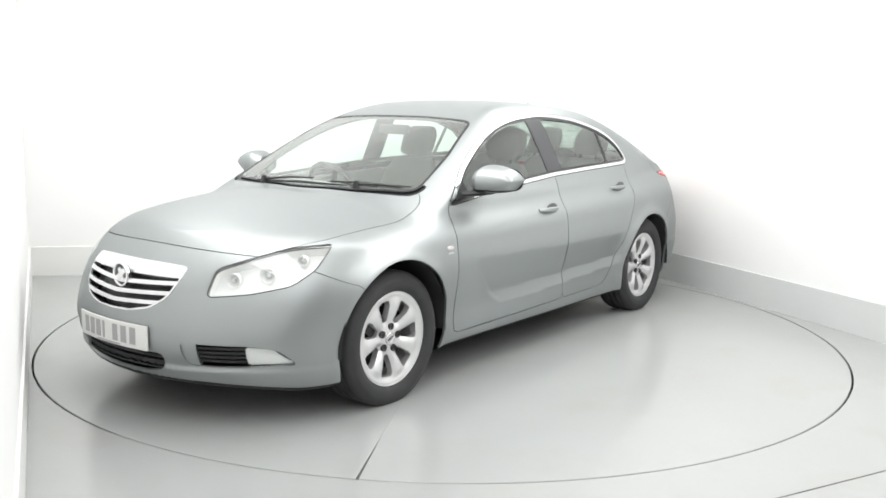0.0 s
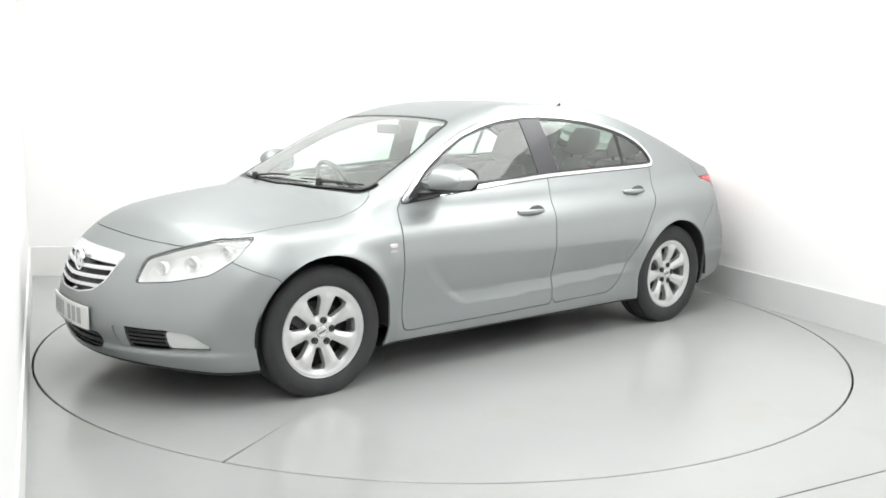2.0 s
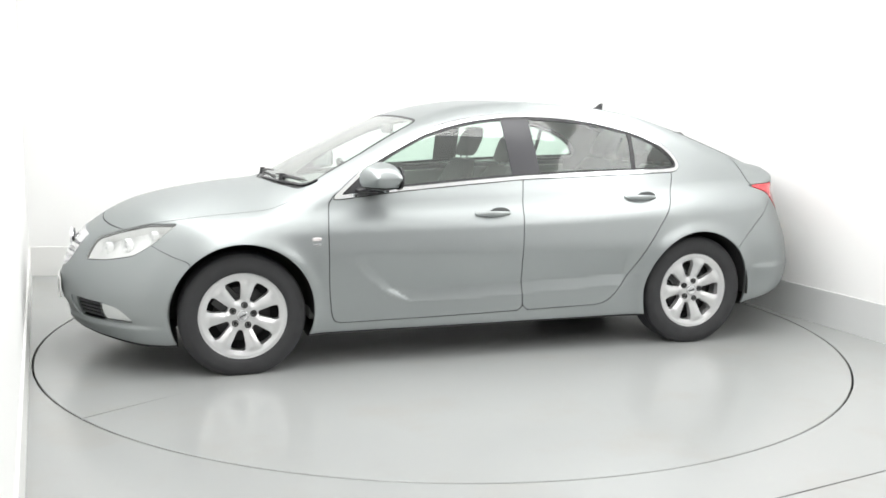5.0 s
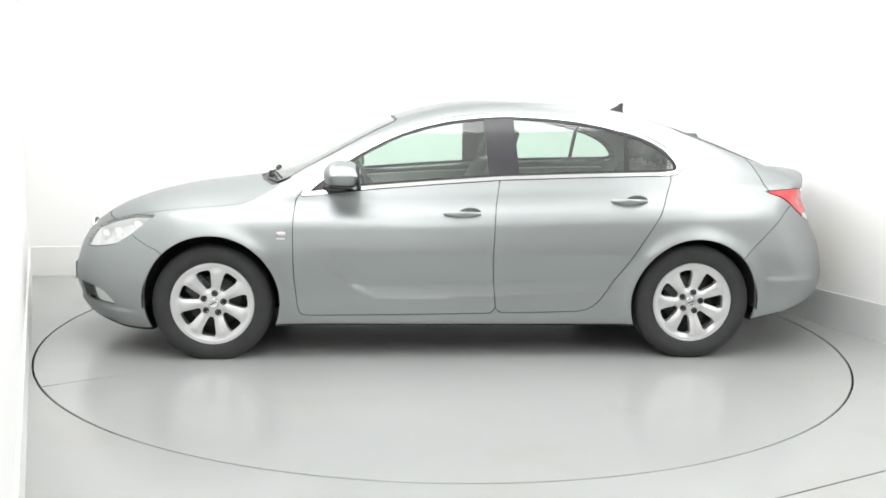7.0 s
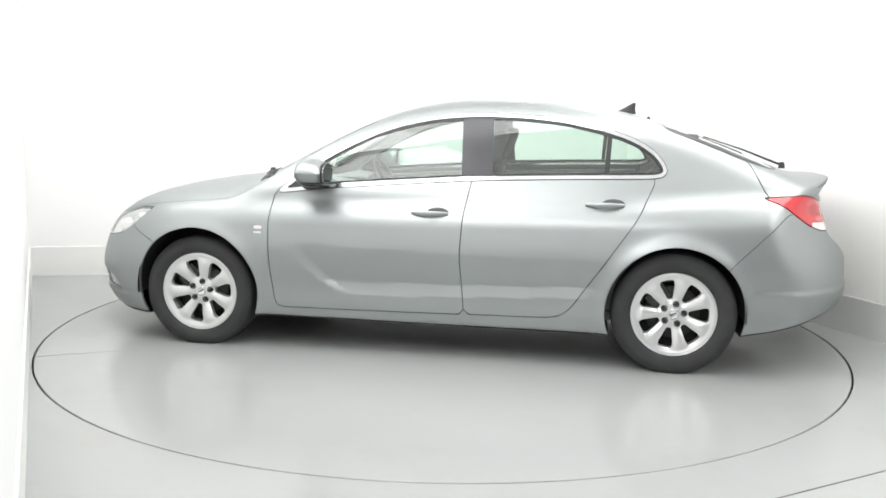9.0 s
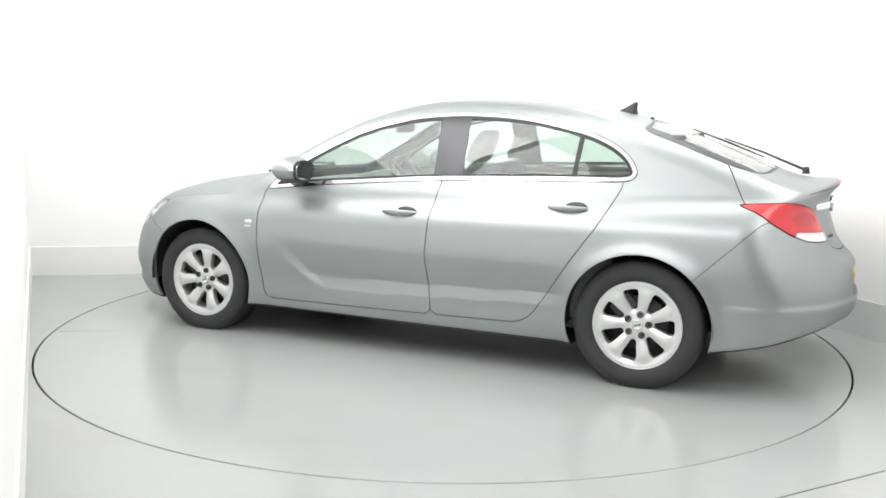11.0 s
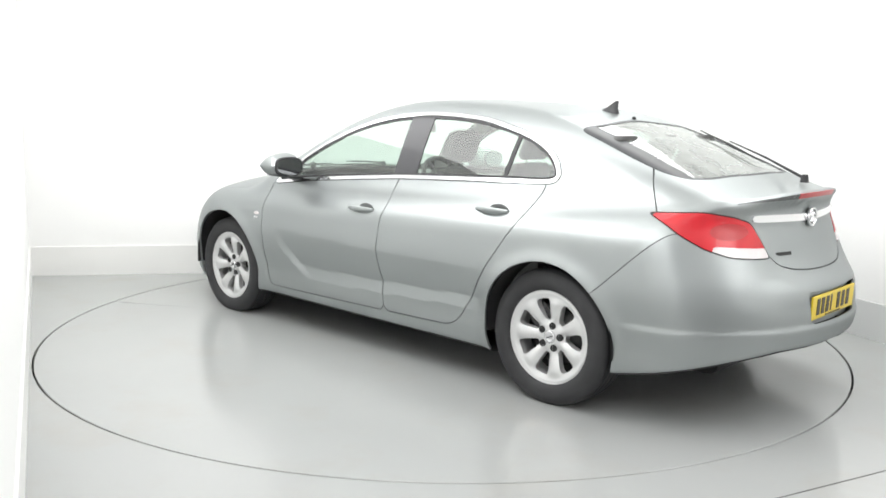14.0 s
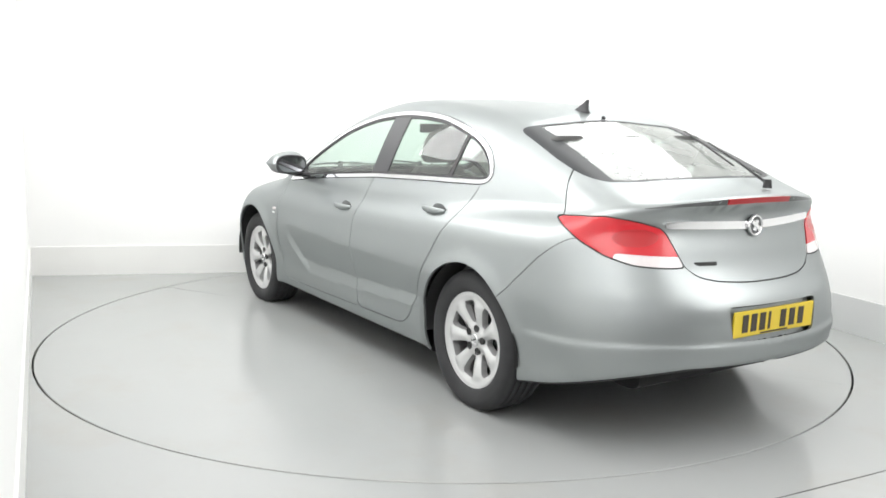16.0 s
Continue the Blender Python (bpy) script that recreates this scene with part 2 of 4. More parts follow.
# ---------------------------------------------------------------- ceiling lights
def light_panel(at, length, width, watts, along, tilt):
    """A long flat wall-washing light: a frame with a lamp in its opening, hung from two rods."""
    turn = math.degrees(math.atan2(along.y, along.x))
    m = pose(at.x, at.y, HEIGHT - 0.55, 0, 0, turn) @ pose(0, 0, 0, tilt)
    thing = tagged(new("ceiling_light"), "long white soft light tilted towards the far wall" if length > 5 else "short white soft light added over the turntable to brighten the back wall", "ceiling light", "ceiling lights")
    thing.matrix_world = m
    for nm, lo, hi in (("frame", (-length / 2 - 0.04, -width / 2 - 0.04, 0.0), (length / 2 + 0.04, -width / 2, 0.05)), ("frame", (-length / 2 - 0.04, width / 2, 0.0), (length / 2 + 0.04, width / 2 + 0.04, 0.05)),
                       ("frame", (-length / 2 - 0.04, -width / 2, 0.0), (-length / 2, width / 2, 0.05)), ("frame", (length / 2, -width / 2, 0.0), (length / 2 + 0.04, width / 2, 0.05))):
        bm = bmesh.new()
        box(bm, lo, hi, None, 0.004)
        part(nm, bm, SKIRT, thing)
    for dx in (-length * 0.35, length * 0.35):
        bm = bmesh.new()
        tube_at = (m.inverted() @ Vector((*(m @ Vector((dx, 0, 0.04))).xy, HEIGHT)))
        d = tube_at - Vector((dx, 0, 0.04))
        rod = Matrix.Translation(Vector((dx, 0, 0.04)) + d / 2) @ d.to_track_quat("Z", "Y").to_matrix().to_4x4()
        bmesh.ops.create_cone(bm, cap_ends=True, segments=8, radius1=0.008, radius2=0.008, depth=d.length, matrix=rod)
        part("rod", bm, SKIRT, thing)
    area_lamp("panel_lamp", m @ pose(0, 0, 0.03), length, width, watts)


across = (BR - BL).normalized()
centre = (BL + BR) / 2
# soft lights run along the side walls, each turned to the wall across the bay; the one over the turntable is added out
# of view and turned to the back wall to brighten it
light_panel(centre - across * 2.0 + LDIR * 5.0, 9.4, 1.1, LIGHT, LDIR, TILT)
light_panel(centre + across * 2.0 + LDIR * 5.0, 9.4, 1.1, LIGHT, LDIR, -TILT)
light_panel(centre - across * 0.4 + LDIR * 3.3, 3.2, 1.0, LIGHT * 0.36, across, TILT)
# ---------------------------------------------------------------- the car body as a smooth solid
CAR_X, CAR_Y = -0.018, -0.135


def curve(pts, smooth=0.06):
    """A smooth function through rows of (x, value)."""
    xs = np.array([p[0] for p in pts], float)
    ys = np.array([p[1] for p in pts], float)
    o = np.argsort(xs)
    xs, ys = xs[o], ys[o]
    d = np.gradient(ys, xs)

    def f(x):
        x = np.clip(x, xs[0], xs[-1])
        i = np.clip(np.searchsorted(xs, x) - 1, 0, len(xs) - 2)
        h = xs[i + 1] - xs[i]
        t = (x - xs[i]) / h
        return ((2 * t**3 - 3 * t**2 + 1) * ys[i] + (t**3 - 2 * t**2 + t) * h * d[i]
                + (-2 * t**3 + 3 * t**2) * ys[i + 1] + (t**3 - t**2) * h * d[i + 1])
    return f


def smax(a, b, k):
    h = np.clip(0.5 + 0.5 * (a - b) / k, 0, 1)
    return b + (a - b) * h + k * h * (1 - h)


def smin(a, b, k):
    return -smax(-a, -b, k)


GREEN_TOP = curve([(1.75, 0.55), (1.55, 0.72), (1.30, 0.895), (1.05, 1.035), (0.848, 1.145), (0.63, 1.258), (0.378, 1.366), (0.16, 1.43), (-0.02, 1.462), (-0.3, 1.476),
                   (-0.61, 1.466), (-0.84, 1.449), (-1.066, 1.418), (-1.335, 1.345), (-1.57, 1.266), (-1.77, 1.190), (-2.0, 1.10), (-2.13, 1.055), (-2.6, 0.86)])
HOOD_TOP = curve([(2.35, 0.60), (2.26, 0.68), (2.14, 0.745), (1.96, 0.83), (1.78, 0.885), (1.6, 0.922), (1.42, 0.948), (1.23, 0.970), (1.0, 0.99), (0.4, 1.0), (-0.6, 1.03),
                  (-1.5, 1.06), (-1.95, 1.06), (-2.15, 1.065), (-2.4, 1.078)])
SIDE_Z = curve([(0.1, 0.80), (0.2, 0.862), (0.28, 0.880), (0.36, 0.885), (0.5, 0.912), (0.62, 0.925), (0.72, 0.916), (0.85, 0.893), (0.95, 0.855), (1.02, 0.815), (1.12, 0.745), (1.3, 0.66)])
PLAN_X = curve([(2.4, 0.80), (2.2, 0.865), (2.0, 0.925), (1.7, 0.982), (1.4, 1.0), (0.8, 0.995), (0.0, 1.0), (-0.8, 1.0), (-1.4, 1.0), (-1.7, 0.98), (-2.0, 0.932), (-2.2, 0.875), (-2.45, 0.79)])
TAIL_SIDE = curve([(0.1, -2.20), (0.2, -2.30), (0.3, -2.365), (0.42, -2.40), (0.55, -2.40), (0.65, -2.37), (0.75, -2.325), (0.85, -2.28), (0.95, -2.245), (1.05, -2.28), (1.2, -2.30)])
NOSE = curve([(0.1, 2.14), (0.2, 2.24), (0.26, 2.28), (0.33, 2.312), (0.42, 2.32), (0.5, 2.303), (0.6, 2.265), (0.7, 2.205), (0.78, 2.13), (0.9, 1.98)])
TAIL = curve([(0.1, -2.20), (0.2, -2.30), (0.3, -2.365), (0.42, -2.40), (0.55, -2.405), (0.64, -2.385), (0.70, -2.33), (0.76, -2.29), (0.84, -2.26), (0.93, -2.235), (1.0, -2.24), (1.05, -2.29), (1.09, -2.33), (1.2, -2.33)])
ROOF_W = curve([(0.8, 0.855), (0.95, 0.82), (1.0, 0.795), (1.1, 0.745), (1.2, 0.695), (1.3, 0.640), (1.4, 0.575), (1.5, 0.50)])


def body_field(p):
    x, y, z = p[..., 0], np.abs(p[..., 1]), p[..., 2]
    # lower body
    r = np.minimum(np.hypot(x - 1.3685, z - 0.33), np.hypot(x + 1.3685, z - 0.33))
    flare = 0.018 * np.exp(-((r - 0.37) / 0.05) ** 2)
    # hollowed lower door panel with a blade-shaped lower edge
    u = np.clip((0.62 - z) / 0.28, 0, 1)
    front_x = 0.79 - 0.30 * u ** 1.5
    low_z = 0.345 + 0.05 * np.clip((0.3 - x) / 1.2, 0, 1)
    top_z = 0.618 + 0.03 * np.clip(x, 0, 1)
    w = np.clip((top_z - z) / (top_z - low_z), 0, 1)
    scoop = 0.024 * np.where(w < 0.72, w / 0.72, (1 - w) / 0.28) * np.clip((front_x - x) / 0.07, 0, 1) * np.clip((x + 1.02) / 0.16, 0, 1)
    # the tail's lower lip steps in
    scoop = scoop - 0.013 / (1 + np.exp(-(0.472 - z) / 0.006)) / (1 + np.exp(-(-1.80 - x) / 0.02))
    scoop = scoop - 0.018 / (1 + np.exp(-(0.268 - z) / 0.005)) / (1 + np.exp(-(x - 1.86) / 0.02))
    wl = SIDE_Z(z) * PLAN_X(x) + flare - scoop
    top = HOOD_TOP(x) - 0.11 * (y / 0.8) ** 2.6
    a = (y - wl)
    f = smax(a, (z - top) * 0.95, 0.10)
    y2 = y * y
    # greenhouse
    bow = np.where(x > -0.3, 0.11 * np.clip((x + 0.3) / 1.0, 0, 1), -0.08 * np.clip((-0.3 - x) / 1.2, 0, 1))
    gt = GREEN_TOP(x + bow * y2) - 0.065 * y2 - 0.04 * y2 * y2
    g = smax((y - ROOF_W(z) * (1 - 0.16 * np.clip((-0.9 - x) / 1.2, 0, 1) ** 1.5 )) * 0.93, (z - gt) * 0.88, 0.09)
    g = smax(g, 0.5 - z, 0.01)
    f = smin(f, g, 0.035)
    # nose, tail and underside
    f = smax(f, (x - (NOSE(z) + 0.020 / (1 + np.exp(-(0.268 - z) / 0.005)) - 0.45 * y2 - 0.26 * y2 * y2)) * 0.85, 0.09)
    blend = np.clip((y - 0.30) / 0.28, 0, 1)
    blend = blend * blend * (3 - 2 * blend)
    f = smax(f, ((TAIL(z) * (1 - blend) + TAIL_SIDE(z) * blend - 0.013 / (1 + np.exp(-(0.472 - z) / 0.006)) + 0.30 * y2 + 0.33 * y2 * y2) - x) * 0.85, 0.05)
    f = smax(f, np.where(x > 0, 0.185 - 0.035 * np.clip((x - 1.55) / 0.2, 0, 1) + 0.03 * np.clip((x - 1.85) / 0.3, 0, 1), 0.185 + 0.035 * np.clip((-1.5 - x) / 0.2, 0, 1) + 0.145 * np.clip((-1.72 - x) / 0.6, 0, 1) ** 1.2) - z, 0.03)
    return f


def body_grid(nx=230, nf=60, nphi=216):
    core = []
    for a in np.linspace(90, 0, nf, endpoint=False):
        core.append((1.45, a))
    for xx in np.linspace(1.45, -1.55, nx):
        core.append((xx, 0.0))
    for a in np.linspace(0, -90, nf + 1)[1:]:
        core.append((-1.55, a))
    core = np.array(core)
    phi = np.radians(np.linspace(-90, 90, nphi))
    al = np.radians(core[:, 1])[:, None]
    d = np.stack([np.sin(al) + 0 * phi, np.cos(al) * np.cos(phi), np.cos(al) * np.sin(phi)], -1)
    o = np.zeros_like(d)
    o[..., 0], o[..., 2] = core[:, :1], 0.56
    ts = np.linspace(0.05, 1.6, 100)
    lo = np.full(d.shape[:2], 0.05)
    done = np.zeros(d.shape[:2], bool)
    hi = np.full(d.shape[:2], 1.6)
    for t0, t1 in zip(ts[:-1], ts[1:]):
        out = (body_field(o + d * t1) > 0) & ~done
        lo[out], hi[out] = t0, t1
        done |= out
    for _ in range(22):
        m = (lo + hi) / 2
        out = body_field(o + d * m[..., None]) > 0
        hi = np.where(out, m, hi)
        lo = np.where(out, lo, m)
    v = o + d * hi[..., None]
    v[:, 0, 1] = v[:, -1, 1] = 0.0
    nu = len(core)
    idx = np.arange(nu * nphi).reshape(nu, nphi)
    a, b, c, e = idx[:-1, :-1].ravel(), idx[1:, :-1].ravel(), idx[1:, 1:].ravel(), idx[:-1, 1:].ravel()
    tri = np.concatenate([np.stack([a, b, c], 1), np.stack([a, c, e], 1)])
    return v.reshape(-1, 3), tri


def body_normals(v, h=0.002):
    n = np.stack([body_field(v + np.eye(3)[i] * h) - body_field(v - np.eye(3)[i] * h) for i in range(3)], -1)
    return n / np.maximum(np.linalg.norm(n, axis=1, keepdims=True), 1e-9)
# ---------------------------------------------------------------- cutting the body into panels
class Shell:
    """A triangle sheet with its own normals."""

    def __init__(self, v, n, t):
        self.v, self.n, self.t = v, n, t

    def split(self, field):
        """Cuts along the zero line of the field: the sheets where it is negative and where it is positive."""
        if len(self.t) == 0:
            return Shell(self.v, self.n, self.t), Shell(self.v, self.n, self.t)
        d = field(self.v)
        d = np.where(np.abs(d) < 1e-5, 1e-5, d)
        s = d[self.t] < 0
        cnt = s.sum(1)
        inside, outside = self.t[cnt == 3], self.t[cnt == 0]
        mixed, sm = self.t[(cnt == 1) | (cnt == 2)], s[(cnt == 1) | (cnt == 2)]
        if len(mixed) == 0:
            return Shell(self.v, self.n, inside).packed(), Shell(self.v, self.n, outside).packed()
        one = sm.sum(1) == 1
        lone = np.where(one[:, None], sm, ~sm)
        k = lone.argmax(1)
        r = np.arange(len(mixed))
        a, b, c = mixed[r, k], mixed[r, (k + 1) % 3], mixed[r, (k + 2) % 3]
        e1, e2 = np.sort(np.stack([a, b], 1), 1), np.sort(np.stack([a, c], 1), 1)
        edges, inv = np.unique(np.concatenate([e1, e2]), axis=0, return_inverse=True)
        inv = inv.ravel()
        w = (d[edges[:, 0]] / (d[edges[:, 0]] - d[edges[:, 1]]))[:, None]
        nv = self.v[edges[:, 0]] * (1 - w) + self.v[edges[:, 1]] * w
        nn = self.n[edges[:, 0]] * (1 - w) + self.n[edges[:, 1]] * w
        nn /= np.maximum(np.linalg.norm(nn, axis=1, keepdims=True), 1e-9)
        base = len(self.v)
        p, q = base + inv[:len(mixed)], base + inv[len(mixed):]
        v, n = np.concatenate([self.v, nv]), np.concatenate([self.n, nn])
        tip = np.stack([a, p, q], 1)
        rest = np.concatenate([np.stack([p, b, c], 1), np.stack([p, c, q], 1)])
        two = np.concatenate([one, one])
        ins = np.concatenate([inside, tip[one], rest[~two]])
        outs = np.concatenate([outside, tip[~one], rest[two]])
        return Shell(v, n, ins).packed(), Shell(v, n, outs).packed()

    def refined(self, times=1):
        """The same sheet with every triangle cut into four."""
        s = self
        for _ in range(times):
            t = s.t
            e = np.sort(np.concatenate([t[:, [0, 1]], t[:, [1, 2]], t[:, [2, 0]]]), 1)
            edges, inv = np.unique(e, axis=0, return_inverse=True)
            inv = inv.ravel() + len(s.v)
            n = s.n[edges[:, 0]] + s.n[edges[:, 1]]
            n /= np.maximum(np.linalg.norm(n, axis=1, keepdims=True), 1e-9)
            k = len(t)
            ab, bc, ca = inv[:k], inv[k:2 * k], inv[2 * k:]
            a, b, c = t[:, 0], t[:, 1], t[:, 2]
            s = Shell(np.concatenate([s.v, (s.v[edges[:, 0]] + s.v[edges[:, 1]]) / 2]), np.concatenate([s.n, n]),
                      np.concatenate([np.stack(q, 1) for q in ((a, ab, ca), (ab, b, bc), (ca, bc, c), (ab, bc, ca))]))
        return s

    def packed(self):
        used, inv = np.unique(self.t, return_inverse=True)
        return Shell(self.v[used], self.n[used], inv.reshape(-1, 3))

    def pieces(self, least=12):
        """The separate connected sheets, without slivers."""
        mark = np.arange(len(self.v))
        while True:
            low = mark.copy()
            m = mark[self.t].min(1)
            for k in range(3):
                np.minimum.at(low, self.t[:, k], m)
            low = low[low]
            if (low == mark).all():
                break
            mark = low
        of = mark[self.t[:, 0]]
        names, count = np.unique(of, return_counts=True)
        return [Shell(self.v, self.n, self.t[of == k]).packed() for k, c in zip(names, count) if c >= least]

    def moved(self, d):
        return Shell(self.v + self.n * d, self.n, self.t)

    def mirrored(self):
        m = np.array([1, -1, 1])
        return Shell(self.v * m, self.n * m, self.t[:, ::-1])

    def plus(self, o):
        return Shell(np.concatenate([self.v, o.v]), np.concatenate([self.n, o.n]), np.concatenate([self.t, o.t + len(self.v)]))

    def rim(self, depth):
        """Gives the sheet a folded edge that runs inwards."""
        if len(self.t) == 0:
            return self
        e = np.concatenate([self.t[:, [0, 1]], self.t[:, [1, 2]], self.t[:, [2, 0]]])
        key = np.sort(e, 1)
        _, first, count = np.unique(key, axis=0, return_index=True, return_counts=True)
        be = e[first[count == 1]]
        be = be[(np.abs(self.v[be[:, 0], 1]) > 1e-4) | (np.abs(self.v[be[:, 1], 1]) > 1e-4)]
        if len(be) == 0:
            return self
        k = len(self.v)
        a, b = self.v[be[:, 0]], self.v[be[:, 1]]
        na, nb = self.n[be[:, 0]], self.n[be[:, 1]]
        side = np.cross(b - a, na)
        side /= np.maximum(np.linalg.norm(side, axis=1, keepdims=True), 1e-9)
        v = np.concatenate([self.v, a, b, b - nb * depth, a - na * depth])
        n = np.concatenate([self.n, side, side, side, side])
        m = len(be)
        i0 = k + np.arange(m)
        t = np.concatenate([self.t, np.stack([i0 + m, i0, i0 + 2 * m], 1), np.stack([i0, i0 + 3 * m, i0 + 2 * m], 1)])
        return Shell(v, n, t)

    def walls(self, depth):
        """Only the folded edge."""
        r = self.rim(depth)
        return Shell(r.v, r.n, r.t[len(self.t):]).packed()

    def solid(self, depth):
        """The sheet with a folded edge that shares its corners."""
        e = np.concatenate([self.t[:, [0, 1]], self.t[:, [1, 2]], self.t[:, [2, 0]]])
        _, first, count = np.unique(np.sort(e, 1), axis=0, return_index=True, return_counts=True)
        be = e[first[count == 1]]
        ids, inv = np.unique(be, return_inverse=True)
        inv = inv.reshape(-1, 2) + len(self.v)
        v = np.concatenate([self.v, self.v[ids] - np.array([0, depth, 0])])
        quads = [(b, a, c, d) for (a, b), (c, d) in zip(be.tolist(), inv.tolist())]
        return v, [tuple(t) for t in self.t.tolist()] + quads

    def object(self, name, material, parent, label=""):
        return mesh_object(name, self.v, self.t, material, parent, label, normals=self.n)


def poly_field(pts, coords, rounds=2, soft=0.03):
    """Signed distance, negative inside, to a closed outline with softened corners, in the plane that coords gives."""
    p = np.array(pts, float)
    for _ in range(rounds):
        q = np.roll(p, -1, 0)
        far = np.linalg.norm(q - p, axis=1, keepdims=True)
        w = np.minimum(0.25, soft / np.maximum(far, 1e-6))
        p = np.stack([p * (1 - w) + q * w, p * w + q * (1 - w)], 1).reshape(-1, 2)

    def f(v):
        c = coords(v)
        best = np.full(len(c), 1e9)
        inside = np.zeros(len(c), bool)
        for a, b in zip(p, np.roll(p, -1, 0)):
            d = b - a
            t = np.clip(((c - a) @ d) / max(d @ d, 1e-12), 0, 1)
            best = np.minimum(best, np.linalg.norm(c - a - t[:, None] * d, axis=1))
            if a[1] != b[1]:
                hit = ((a[1] > c[:, 1]) != (b[1] > c[:, 1])) & (c[:, 0] < (b[0] - a[0]) * (c[:, 1] - a[1]) / (b[1] - a[1]) + a[0])
                inside ^= hit
        return np.where(inside, -best, best)
    return f


def side_c(v):
    return v[:, [0, 2]]


def front_c(v):
    return np.stack([np.abs(v[:, 1]), v[:, 2]], 1)


def top_c(v):
    return np.stack([v[:, 0], np.abs(v[:, 1])], 1)


def front_corner_c(v):
    return np.stack([(np.abs(v[:, 1]) - v[:, 0]) * 0.7071, v[:, 2]], 1)


def rear_corner_c(v):
    return np.stack([(-v[:, 0] - np.abs(v[:, 1])) * 0.7071, v[:, 2]], 1)


def only(f, cond):
    """The field f, but far outside where cond says no."""
    return lambda v: np.where(cond(v), f(v), 1.0)


def raised(f, d):
    return lambda v: f(v) + d


SIDE = lambda v: np.abs(v[:, 1]) > 0.45
FRONT = lambda v: v[:, 0] > 1.4
REAR = lambda v: v[:, 0] < -1.3
UPPER = lambda v: v[:, 2] > 0.85

# outlines, in the car's own metres: x forward, y to its left, z up
DLO = [(0.905, 0.915), (0.80, 1.0), (0.675, 1.105), (0.52, 1.195), (0.356, 1.276), (0.19, 1.330), (0.028, 1.365), (-0.14, 1.385), (-0.305, 1.393), (-0.5, 1.388),
       (-0.706, 1.371), (-0.89, 1.337), (-1.067, 1.290), (-1.18, 1.240), (-1.26, 1.180), (-1.307, 1.105), (-1.29, 1.068), (-1.24, 1.055), (-0.776, 1.041), (-0.236, 1.019), (0.15, 0.990), (0.546, 0.957)]
DOOR_F = [(0.905, 0.93), (0.923, 0.77), (0.918, 0.48), (0.900, 0.29), (0.875, 0.252), (0.3, 0.258), (-0.218, 0.268), (-0.19, 0.58), (-0.202, 0.833), (-0.236, 1.03), (-0.24, 1.1), (0.6, 1.1)]
DOOR_R = [(-0.236, 1.03), (-0.202, 0.833), (-0.19, 0.58), (-0.218, 0.268), (-0.72, 0.278), (-0.80, 0.32), (-0.90, 0.467), (-1.02, 0.65), (-1.153, 0.846), (-1.25, 1.05), (-1.2, 1.1), (-0.3, 1.1)]
HOOD = [(2.4, -0.2), (2.4, 0.57), (1.985, 0.57), (1.84, 0.665), (1.68, 0.745), (1.3, 0.785), (1.06, 0.775), (1.0, 0.72), (1.0, -0.2)]
WINDSHIELD = [(1.165, -0.2), (1.165, 0.05), (1.12, 0.36), (1.03, 0.665), (0.97, 0.705), (0.686, 0.665), (0.34, 0.565), (0.352, 0.4), (0.365, 0.05), (0.365, -0.2)]
COWL = [(1.19, -0.2), (1.19, 0.05), (1.145, 0.37), (1.05, 0.70), (0.98, 0.73), (0.93, 0.72), (1.0, 0.6), (1.1, 0.3), (1.12, -0.2)]
REAR_GLASS = [(-1.25, -0.2), (-1.252, 0.05), (-1.285, 0.3), (-1.293, 0.565), (-1.613, 0.60), (-1.785, 0.60), (-1.887, 0.558), (-1.935, 0.405), (-1.958, 0.05), (-1.958, -0.2)]
HEADLIGHT = [(-1.187, 0.583), (-1.147, 0.700), (-0.997, 0.746), (-0.817, 0.790), (-0.632, 0.803), (-0.708, 0.70), (-0.814, 0.633), (-0.991, 0.60)]
TAILLIGHT = [(0.740, 0.972), (0.966, 0.988), (1.104, 0.966), (1.199, 0.937), (1.299, 0.774), (1.195, 0.777), (1.079, 0.787), (0.964, 0.822), (0.854, 0.882)]
GRILLE = [(-0.2, 0.707), (0.2, 0.706), (0.345, 0.700), (0.345, 0.655), (0.316, 0.573), (0.241, 0.522), (0.12, 0.497), (-0.2, 0.490)]
INTAKE = [(-0.2, 0.325), (0.315, 0.330), (0.305, 0.252), (0.2, 0.230), (-0.2, 0.22)]
FOG_BAY = [(0.40, 0.388), (0.66, 0.383), (0.748, 0.366), (0.795, 0.288), (0.522, 0.283), (0.42, 0.285)]
BUMPER_F = [(2.6, 0.1), (2.6, 0.80), (1.95, 0.80), (1.83, 0.70), (1.70, 0.637), (1.62, 0.615), (1.62, 0.1)]
BUMPER_R = [(-2.7, 0.1), (-2.7, 0.90), (-2.1, 0.90), (-1.99, 0.89), (-1.94, 0.89), (-1.80, 0.755), (-1.672, 0.63), (-1.60, 0.56), (-1.60, 0.1)]
TAILGATE = [(-1.22, 1.6), (-1.62, 1.275), (-1.745, 1.153), (-1.79, 1.07), (-1.836, 0.975), (-1.90, 0.93), (-1.99, 0.87), (-2.05, 0.66), (-2.8, 0.60), (-2.8, 1.6)]
HATCH_LOW = [(0.0, 0.708), (0.1, 0.709), (0.2, 0.714), (0.30, 0.727), (0.37, 0.752), (0.41, 0.79), (0.46, 0.86), (0.9, 0.97)]


def both(name, shell, material, parent, label="", rim=0.012):
    """The sheet on the car's left and its mirror image on the right, as two parts."""
    s = shell.rim(rim) if rim else shell
    return s.object(name, material, parent, label), s.mirrored().object(name, material, parent, label)


